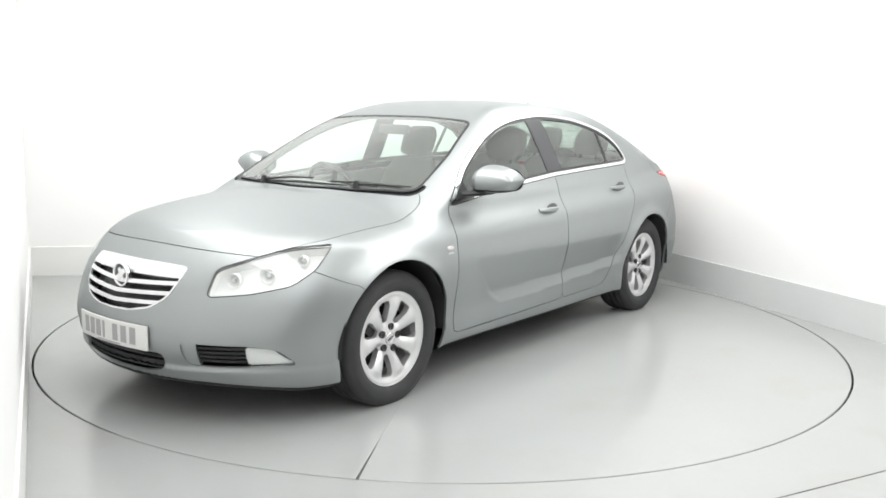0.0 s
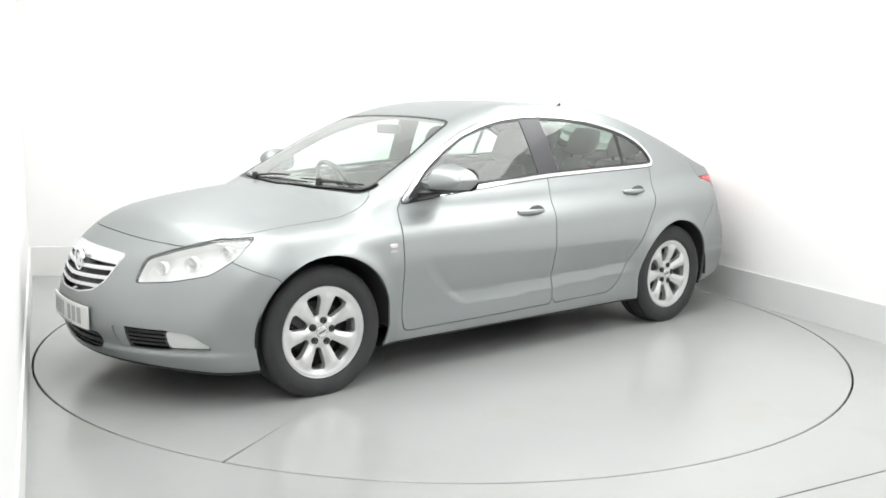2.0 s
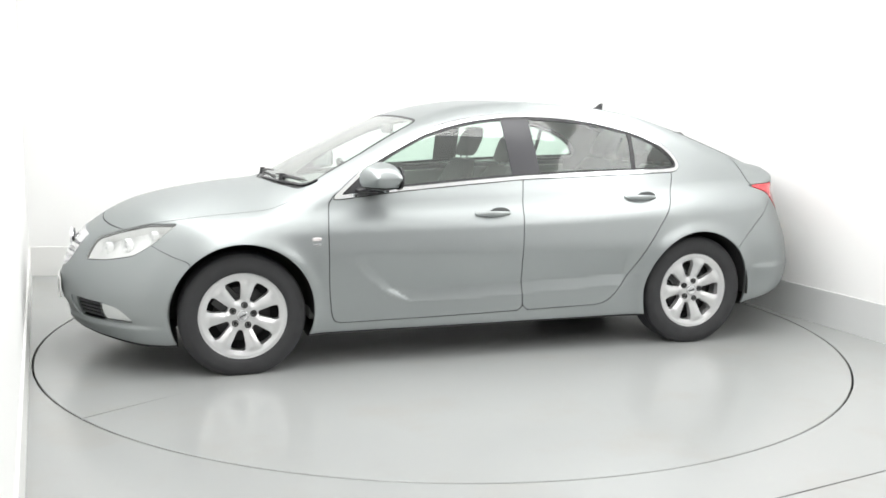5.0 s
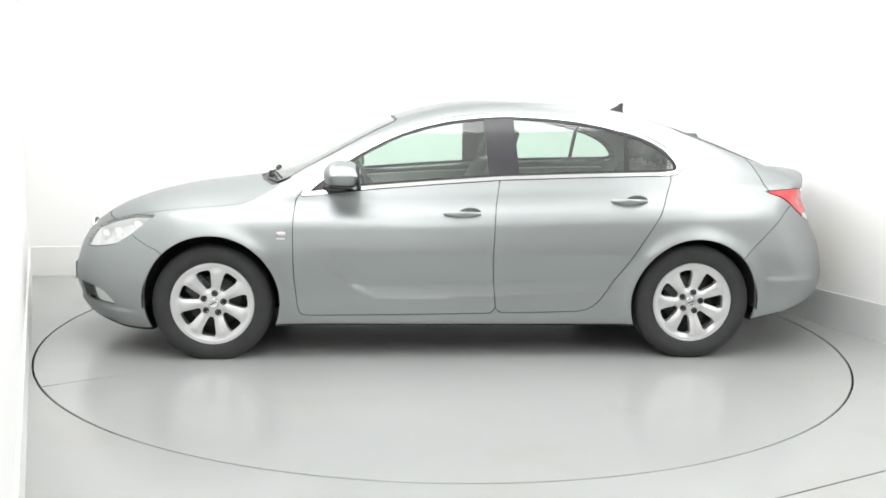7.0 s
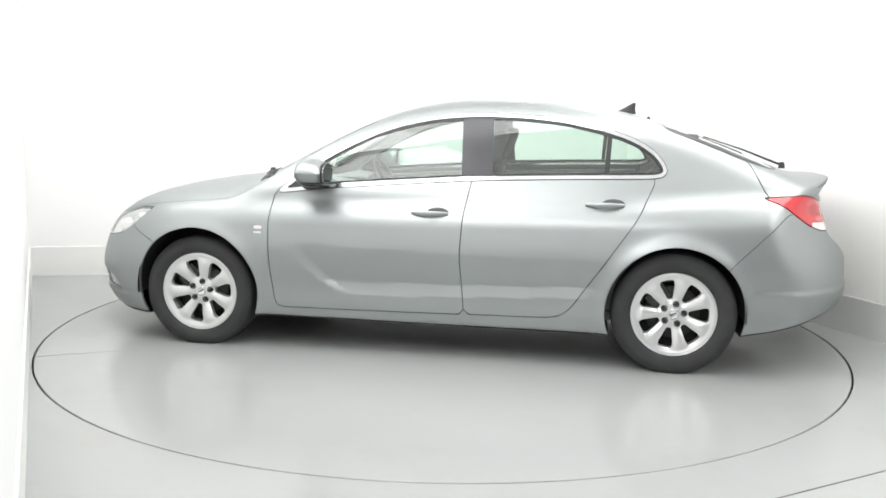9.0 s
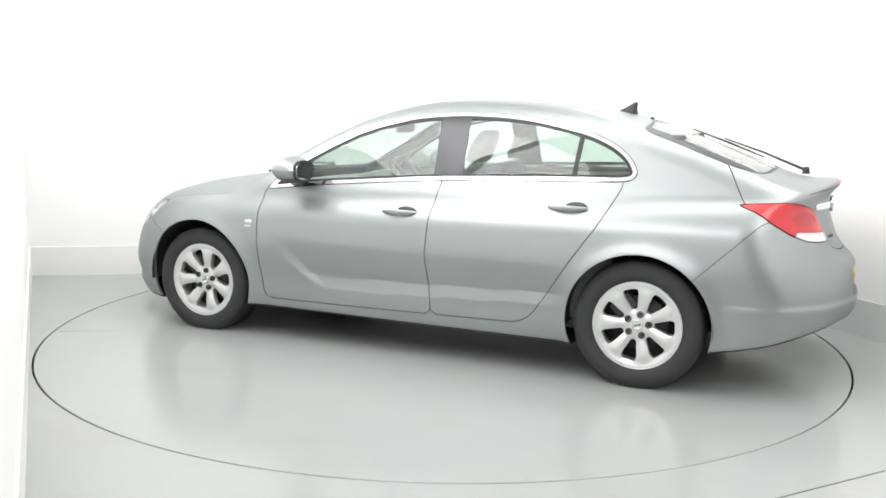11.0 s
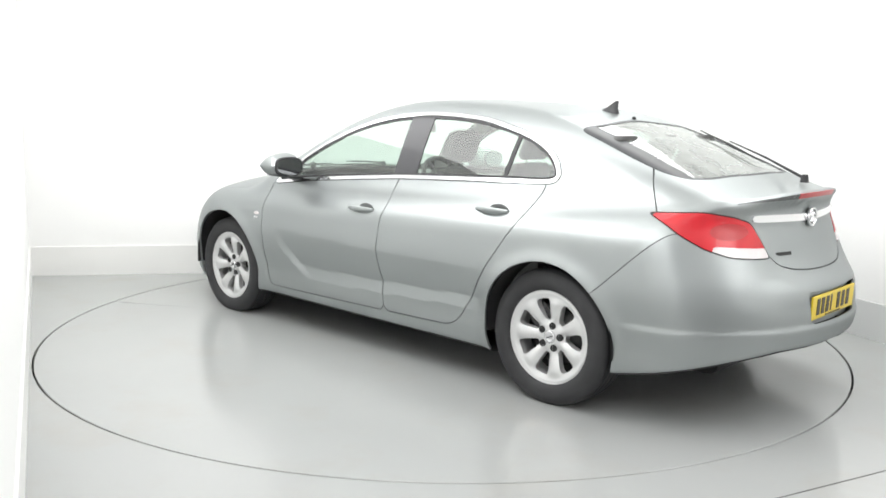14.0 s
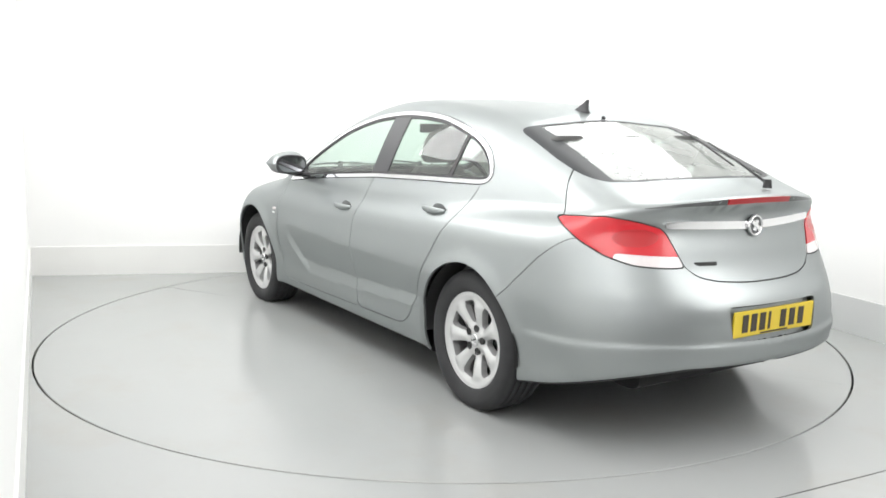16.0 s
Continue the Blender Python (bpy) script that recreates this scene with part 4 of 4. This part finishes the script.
def build_mirror(parent, sy):
    # painted cap, black lower shell and arm, glass
    bm = bmesh.new()
    secs = []
    for k in range(11):
        s = k / 10
        y = 0.845 + 0.235 * s
        h = 0.082 * (1 - s ** 2.6) ** 0.5 * (0.62 + 0.38 * min(1, s / 0.25)) + 0.006
        dpt = 0.105 * (1 - 0.35 * s ** 2.5) * (0.6 + 0.4 * min(1, s / 0.2))
        secs.append(((0.655 - 0.02 * s, y * sy, 1.047 - 0.010 * (1 - s) + 0.002 * s), (dpt, 0, 0), (0, 0, h)))
    blob(bm, secs, 28, 2.2)
    geo = list(bm.verts) + list(bm.edges) + list(bm.faces)
    lower = bm.copy()
    bmesh.ops.bisect_plane(bm, geom=geo, plane_co=(0, 0, 0.998), plane_no=(0.0, 0, 1), clear_inner=True)
    bmesh.ops.bisect_plane(lower, geom=list(lower.verts) + list(lower.edges) + list(lower.faces), plane_co=(0, 0, 0.998), plane_no=(0.0, 0, 1), clear_outer=True)
    for b in (bm, lower):
        bmesh.ops.bisect_plane(b, geom=list(b.verts) + list(b.edges) + list(b.faces), plane_co=(0.562, 0, 1.0), plane_no=(-1, 0, 0), clear_outer=True)
    cap = part("mirror_cap", bm, PAINT, parent, "silver door mirror housing", True)
    for q in lower.verts:
        q.co.z = 0.994 + (q.co.z - 0.998) * 0.45
    part("mirror_base", lower, BLACK_TRIM, cap, "black lower mirror shell", True)
    bm = bmesh.new()
    blob(bm, [((0.70, 0.77 * sy, 0.965), (0.075, 0, 0), (0, 0, 0.022)), ((0.69, 0.84 * sy, 0.972), (0.06, 0, 0), (0, 0, 0.018)), ((0.67, 0.93 * sy, 0.982), (0.05, 0, 0), (0, 0, 0.013))])
    part("mirror_arm", bm, BLACK_TRIM, cap, "black mirror arm", True)
    bm = bmesh.new()
    blob(bm, [((0.566, 0.962 * sy, 1.045), (0, 0.103, 0), (0, 0, 0.062)), ((0.554, 0.962 * sy, 1.045), (0, 0.100, 0), (0, 0, 0.059))], 28, 2.8)
    part("mirror_back", bm, BLACK_TRIM, cap, "black mirror rear edge", True)
    bm = bmesh.new()
    blob(bm, [((0.556, 0.962 * sy, 1.045), (0, 0.092, 0), (0, 0, 0.052)), ((0.550, 0.962 * sy, 1.045), (0, 0.090, 0), (0, 0, 0.050))], 28, 2.8)
    part("mirror_glass", bm, MIRROR, cap, "mirror glass", True)


def build_handle(parent, cx, z, sy):
    y = surface_y(cx, z)
    bm = bmesh.new()
    secs = []
    for k in range(9):
        s = -1 + k / 4
        secs.append(((cx + 0.105 * s, (y + 0.030 - 0.026 * s * s) * sy, z - 0.004), (0, 0.009, 0), (0, 0, 0.0155 * (1 - 0.45 * s * s))))
    blob(bm, secs, 14)
    part("door_handle", bm, PAINT, parent, "silver pull handle", True)
    # a dark disc on the door skin paints the shade of the finger recess
    bm = bmesh.new()
    blob(bm, [((cx - 0.045, (y - 0.010) * sy, z), (0.001, 0, 0), (0, 0, 0.001)), ((cx - 0.045, (y + 0.0025) * sy, z), (0.062, 0, 0), (0, 0, 0.030)), ((cx - 0.045, (y + 0.0035) * sy, z), (0.058, 0, 0), (0, 0, 0.027))][1:], 24, 2.0)
    part("handle_recess", bm, HANDLE_DARK, parent, "dark disc that paints the shade of the finger recess behind the handle", True)


def bar_plate(parent, name, m, label, material, ink, bend=0.0):
    """A number plate with seven plain dark bars, bent back towards its ends."""
    def curved(bm):
        for q in bm.verts:
            q.co.y += bend * q.co.x ** 2
        return bm

    bm = bmesh.new()
    n = 16
    outline = [(-0.004, -0.0525), (-0.004, 0.0525), (-0.0025, 0.0555), (0.004, 0.0555), (0.004, -0.0555), (-0.0025, -0.0555)]
    rings = [[bm.verts.new((-0.26 + 0.52 * k / n, y, z)) for y, z in outline] for k in range(n + 1)]
    for a, b in zip(rings, rings[1:]):
        for k in range(6):
            bm.faces.new((a[k], a[(k + 1) % 6], b[(k + 1) % 6], b[k]))
    bm.faces.new(rings[0]), bm.faces.new(rings[-1])
    bmesh.ops.recalc_face_normals(bm, faces=bm.faces)
    p = part(name, curved(bm), material, parent, label)
    p.matrix_basis = m
    for cx, wide, lo, hi in [(c, 0.018, -0.036, 0.040) for c in (-0.19, -0.135, -0.08, 0.055, 0.115, 0.175)] + [(-0.035, 0.007, -0.036, 0.040), (-0.045, 0.045, -0.051, -0.045), (0.045, 0.045, -0.051, -0.045)]:
        bm = bmesh.new()
        box(bm, (cx - wide, -0.0062, lo), (cx + wide, -0.0035, hi))
        part("plate_bar", curved(bm), ink, p, "plain dark bar")
    return p


def emblem(parent, at, r, sign):
    """A round plain metal emblem."""
    vs, fs = [], []
    n, mseg = 40, 10
    for k in range(n):
        a = 2 * math.pi * k / n
        for j in range(mseg):
            b = 2 * math.pi * j / mseg
            rad = r + r * 0.14 * math.cos(b)
            vs.append((at[0] + sign * (0.012 + r * 0.2 * math.sin(b)), at[1] + rad * math.cos(a), at[2] + rad * math.sin(a)))
    for k in range(n):
        for j in range(mseg):
            fs.append((k * mseg + j, ((k + 1) % n) * mseg + j, ((k + 1) % n) * mseg + (j + 1) % mseg, k * mseg + (j + 1) % mseg))
    ring = mesh_object("emblem_ring", vs, fs, CHROME, parent, "round chrome emblem")
    bm = bmesh.new()
    bmesh.ops.create_cone(bm, cap_ends=True, segments=32, radius1=r, radius2=r * 0.9, depth=0.014, matrix=Matrix.Translation((at[0] + sign * 0.004, *at[1:])) @ Matrix.Rotation(radians(90 * sign), 4, "Y"))
    part("emblem_back", bm, HANDLE_DARK, ring, "dark grey emblem ground", True)
    bm = bmesh.new()
    box(bm, (-0.006, -r * 0.75, -r * 0.24), (0.006, r * 0.75, r * 0.24), Matrix.Translation((at[0] + sign * 0.013, *at[1:])) @ Matrix.Rotation(radians(35), 4, "X"), 0.003)
    box(bm, (-0.006, -r * 0.26, -r * 0.62), (0.006, r * 0.26, r * 0.62), Matrix.Translation((at[0] + sign * 0.012, *at[1:])) @ Matrix.Rotation(radians(20), 4, "X"), 0.003)
    part("emblem_figure", bm, CHROME, ring, "plain chrome emblem shape")


def wiper(parent, base, tip, blade0, blade1, name):
    bm = bmesh.new()
    tube(bm, [base, (Vector(base) * 0.5 + Vector(tip) * 0.5) + Vector((0, 0, 0.008)), tip], [0.008, 0.006, 0.004], 8)
    w = part(name, bm, BLACK_TRIM, parent, "black wiper arm", True)
    bm = bmesh.new()
    tube(bm, [blade0, (Vector(blade0) + Vector(blade1)) / 2 + Vector((0, 0, 0.004)), blade1], [0.004, 0.007, 0.004], 8)
    part("wiper_blade", bm, BLACK_TRIM, w, "", True)
    bm = bmesh.new()
    bmesh.ops.create_cone(bm, cap_ends=True, segments=16, radius1=0.022, radius2=0.015, depth=0.04, matrix=Matrix.Translation(base))
    part("wiper_pivot", bm, BLACK_TRIM, w, "", True)



for sy in (1, -1):
    build_mirror(car, sy)
    build_handle(DOORS["front"][0 if sy > 0 else 1], -0.015, 0.840, sy)
    build_handle(DOORS["rear"][0 if sy > 0 else 1], -0.975, 0.916, sy)
    # small repeater on the wing
    bm = bmesh.new()
    ry = surface_y(0.985, 0.72)
    blob(bm, [((0.985, (ry - 0.003) * sy, 0.72), (0.026, 0, 0), (0, 0, 0.011)), ((0.985, (ry + 0.006) * sy, 0.72), (0.022, 0, 0), (0, 0, 0.008))], 20, 3)
    part("side_repeater", bm, WHITE_LENS, car, "small clear side repeater lamp", True)
    bm = bmesh.new()
    ry = surface_y(0.985, 0.692)
    box(bm, (0.962, (ry - 0.004) * sy, 0.688), (1.008, (ry + 0.0025) * sy, 0.697), None, 0.001)
    part("wing_badge", bm, CHROME_SOFT, car, "tiny satin metal badge strip")
    # lamp bowls behind the head lamp lens
    for ly, lz, lr in ((0.545, 0.650, 0.030), (0.655, 0.674, 0.034), (0.735, 0.732, 0.022)):
        lx = surface_x(ly, lz, 1)
        vs, fs = lathe([(0.012, -0.03), (lr * 0.7, -0.012), (lr, 0.012), (lr * 1.06, 0.012), (lr * 1.06, -0.02)], 28)
        o = mesh_object("lamp_bowl", vs, fs, LAMP_SILVER, car, "round bright lamp bowl")
        o.matrix_basis = pose(lx - 0.044, (ly - 0.018) * sy, lz, 0, 0, -62 if sy > 0 else -118)
        bm = bmesh.new()
        bmesh.ops.create_uvsphere(bm, u_segments=16, v_segments=10, radius=lr * 0.36)
        o2 = part("lamp_bulb", bm, LENS_SOLID, o, "", True)
# plates, emblems
bar_plate(car, "front_plate", pose(surface_x(0, 0.39, 1) + 0.006, 0, 0.392, 0, 0, 90), "white number plate with plain bars", PLATE_WHITE, PLATE_GREY, 0.36)
bar_plate(car, "rear_plate", pose(surface_x(0, 0.55, -1) + 0.026, 0, 0.548, 2, 0, -90), "yellow number plate with plain bars", PLATE_YELLOW, PLATE_INK)
emblem(car, (surface_x(0, 0.635, 1) - 0.002, 0, 0.640), 0.052, 1)
emblem(car, (surface_x(0, 0.935, -1) - 0.003, 0, 0.937), 0.041, -1)
bm = bmesh.new()
box(bm, (-0.002, -0.055, -0.008), (0.002, 0.055, 0.008), pose(surface_x(0.30, 0.79, -1) - 0.001, 0.30, 0.79, 0, 12, -14))
part("model_badge", bm, DARK_METAL, car, "small dark lettering strip")
# dark strips painting the hollow's shade, and brake lamp under the spoiler lip
def lip_strip(name, y0, y1, half, material, label, proud):
    n = 24
    vs, fs = [], []
    for k in range(n + 1):
        y = y0 + (y1 - y0) * k / n
        zc, h = 1.050 - 0.10 * y * y, half(y)
        for dz in (-h, h):
            x = surface_x(y, zc + dz, -1)
            vs += [(x - proud, y, zc + dz), (x + 0.02, y, zc + dz)]
    for k in range(n):
        a, b = 4 * k, 4 * k + 4
        fs += [(a, b, b + 2, a + 2), (a, a + 1, b + 1, b), (a + 2, b + 2, b + 3, a + 3)]
    fs += [(0, 2, 3, 1), (4 * n, 4 * n + 1, 4 * n + 3, 4 * n + 2)]
    mesh_object(name, vs, [f[::-1] for f in fs], material, car, label, smooth=False)


taper = lambda y: 0.001 + 0.011 * min(1.0, (0.56 - abs(y)) / 0.34)
lip_strip("spoiler_hollow", 0.205, 0.55, taper, HANDLE_DARK, "dark strip that paints the shade under the spoiler lip", 0.002)
lip_strip("spoiler_hollow", -0.55, -0.205, taper, HANDLE_DARK, "dark strip that paints the shade under the spoiler lip", 0.002)
lip_strip("high_brake_light", -0.2, 0.2, taper, RED_DARK, "dark red high-mounted brake lamp", 0.004)
# roof fin and washer jet
bm = bmesh.new()
zz = surface_z(-1.09, 0)
blob(bm, [((-1.085, 0, zz - 0.01), (0.075, 0, 0), (0, 0.026, 0)), ((-1.10, 0, zz + 0.012), (0.050, 0, 0), (0, 0.017, 0)), ((-1.122, 0, zz + 0.035), (0.028, 0, 0), (0, 0.009, 0)), ((-1.142, 0, zz + 0.060), (0.010, 0, 0), (0, 0.004, 0))], 16, 2)
part("roof_aerial", bm, BLACK_TRIM, car, "black shark-fin aerial", True)
bm = bmesh.new()
bmesh.ops.create_uvsphere(bm, u_segments=12, v_segments=8, radius=0.012, matrix=Matrix.Translation((-1.235, -0.03, surface_z(-1.235, -0.03) + 0.004)))
part("washer_jet", bm, BLACK_TRIM, car, "", True)
# wipers
up = lambda x, y, h=0.012: (x, y, surface_z(x, y) + h)
wiper(car, up(1.12, -0.33, 0.012), up(1.10, 0.05, 0.018), up(1.125, -0.38, 0.010), up(1.115, 0.28, 0.010), "front_wiper")
wiper(car, up(1.09, 0.36, 0.012), up(1.03, 0.62, 0.018), up(1.10, 0.18, 0.010), up(1.0, 0.66, 0.010), "front_wiper")
wiper(car, up(-2.10, -0.26, 0.03), up(-1.62, -0.40, 0.035), up(-1.86, -0.31, 0.02), up(-1.42, -0.44, 0.02), "rear_wiper")

# ---------------------------------------------------------------- inside of the car
def seat(parent, x, y, wide=0.25, lean=-22):
    bm = bmesh.new()
    blob(bm, [((x - 0.26, y, 0.46), (0, wide, 0), (0, 0, 0.07)), ((x - 0.1, y, 0.47), (0, wide, 0), (0, 0, 0.085)), ((x + 0.2, y, 0.50), (0, wide, 0), (0, 0, 0.09)), ((x + 0.27, y, 0.50), (0, wide * 0.92, 0), (0, 0, 0.06))], 20, 3.5)
    s = part("seat", bm, SEAT, parent, "dark grey fabric seat", True)
    bm = bmesh.new()
    m = Vector((x - 0.25, y, 0.50))
    sl = math.tan(radians(lean))
    blob(bm, [((m.x + sl * h, y, m.z + h), (0, wide * w, 0), (0.075 * d, 0, 0)) for h, w, d in ((-0.02, 0.9, 0.9), (0.12, 1.0, 1.0), (0.35, 0.98, 0.95), (0.50, 0.86, 0.8), (0.575, 0.62, 0.6))], 22, 3)
    part("backrest", bm, SEAT, s, "", True)
    bm = bmesh.new()
    h0 = 0.63
    blob(bm, [((m.x + sl * h, y, m.z + h), (0, 0.135 * w, 0), (0.055 * w, 0, 0)) for h, w in ((h0 - 0.03, 0.75), (h0, 0.98), (h0 + 0.09, 1.0), (h0 + 0.145, 0.85), (h0 + 0.165, 0.55))], 22, 3)
    part("headrest", bm, SEAT, s, "", True)
    bm = bmesh.new()
    for dy in (-0.06, 0.06):
        tube(bm, [(m.x + sl * 0.52, y + dy, m.z + 0.52), (m.x + sl * 0.64, y + dy, m.z + 0.64)], 0.007, 8)
    part("headrest_post", bm, CHROME_SOFT, s, "", True)


seat(car, 0.21, 0.37), seat(car, 0.21, -0.37)
seat(car, -0.82, 0.40, 0.26, -26), seat(car, -0.82, -0.40, 0.26, -26), seat(car, -0.82, 0.0, 0.14, -26)
bm = bmesh.new()
blob(bm, [((0.66, 0, 0.74), (0, 0.70, 0), (0, 0, 0.14)), ((0.72, 0, 0.80), (0, 0.71, 0), (0, 0, 0.13)), ((0.9, 0, 0.83), (0, 0.70, 0), (0, 0, 0.11)), ((1.12, 0, 0.83), (0, 0.60, 0), (0, 0, 0.09))], 32, 5)
part("dashboard", bm, CABIN, car, "dark grey moulded dashboard", True)
bm = bmesh.new()
blob(bm, [((0.62, -0.37, 0.93), (0, 0.16, 0), (0, 0, 0.02)), ((0.74, -0.37, 0.945), (0, 0.18, 0), (0, 0, 0.03)), ((0.85, -0.37, 0.93), (0, 0.16, 0), (0, 0, 0.02))], 20, 3)
part("instrument_hood", bm, CABIN, car, "", True)
ringm = pose(0.52, -0.37, 0.90, 0, -62, 0)
bm = bmesh.new()
pts = [ringm @ Vector((0.185 * math.cos(2 * math.pi * k / 36), 0.185 * math.sin(2 * math.pi * k / 36), 0)) for k in range(37)]
tube(bm, pts, 0.016, 10)
wheel_ob = part("steering_wheel", bm, BLACK_TRIM, car, "black steering wheel", True)
bm = bmesh.new()
for k in (0, 120, 240):
    a = radians(k - 90)
    tube(bm, [ringm @ Vector((0, 0, 0)), ringm @ Vector((0.18 * math.cos(a), 0.18 * math.sin(a), 0))], 0.017, 8)
part("steering_spoke", bm, BLACK_TRIM, wheel_ob, "", True)
bm = bmesh.new()
bmesh.ops.create_uvsphere(bm, u_segments=20, v_segments=12, radius=0.075, matrix=ringm @ Matrix.Diagonal((1, 1, 0.5, 1)))
part("steering_hub", bm, BLACK_TRIM, wheel_ob, "", True)
for sy in (1, -1):
    bm = bmesh.new()
    blob(bm, [((0.88, 0.745 * sy, 0.62), (0, 0.035, 0), (0, 0, 0.29)), ((0.2, 0.765 * sy, 0.635), (0, 0.035, 0), (0, 0, 0.325)), ((-0.5, 0.765 * sy, 0.65), (0, 0.035, 0), (0, 0, 0.345)), ((-1.2, 0.71 * sy, 0.66), (0, 0.035, 0), (0, 0, 0.36))], 16, 6)
    part("door_lining", bm, CABIN, car, "grey inner door trim", True)
bm = bmesh.new()
box(bm, (-1.55, -0.72, 0.24), (1.0, 0.72, 0.30), None, 0.02)
part("cabin_floor", bm, CABIN, car, "dark cabin floor")
bm = bmesh.new()
box(bm, (-2.05, -0.56, 0.90), (-1.30, 0.56, 0.93), None, 0.01)
part("parcel_shelf", bm, CABIN, car, "grey parcel shelf")
bm = bmesh.new()
box(bm, (-1.33, -0.60, 0.30), (-1.25, 0.60, 0.90), None, 0.02)
part("rear_bulkhead", bm, CABIN, car)
bm = bmesh.new()
box(bm, (0.36, -0.12, 1.255), (0.385, 0.12, 1.315), pose(0, 0, 0), 0.012)
part("rear_view_mirror", bm, BLACK_TRIM, car, "black rear-view mirror")
# engine bay block, axle and exhaust under the tail
bm = bmesh.new()
box(bm, (1.0, -0.48, 0.22), (1.95, 0.48, 0.62), None, 0.05)
part("engine_bay", bm, UNDER, car)
bm = bmesh.new()
tube(bm, [(-1.3685, -0.62, 0.27), (-1.3685, 0.62, 0.27)], 0.04)
part("rear_axle", bm, UNDER, car, "", True)
bm = bmesh.new()
blob(bm, [((-1.93, -0.45, 0.245), (0.10, 0, 0), (0, 0, 0.055)), ((-1.93, 0.42, 0.245), (0.10, 0, 0), (0, 0, 0.055))], 18, 3)
part("exhaust_silencer", bm, UNDER, car, "dull exhaust silencer", True)
bm = bmesh.new()
tube(bm, [(1.3685, -0.62, 0.26), (1.3685, 0.62, 0.26)], 0.04)
part("front_subframe", bm, UNDER, car, "", True)
# parts stand off the turning centre
for o in [c for c in car.children]:
    o.matrix_basis = Matrix.Translation((CAR_X, CAR_Y, 0)) @ o.matrix_basis


def motions():
    rows = [(t, pose(0, 0, 0, 0, 0, a)) for t, a in TURN]
    walk(TURNTABLE, rows)
    walk(car, rows)


motions()
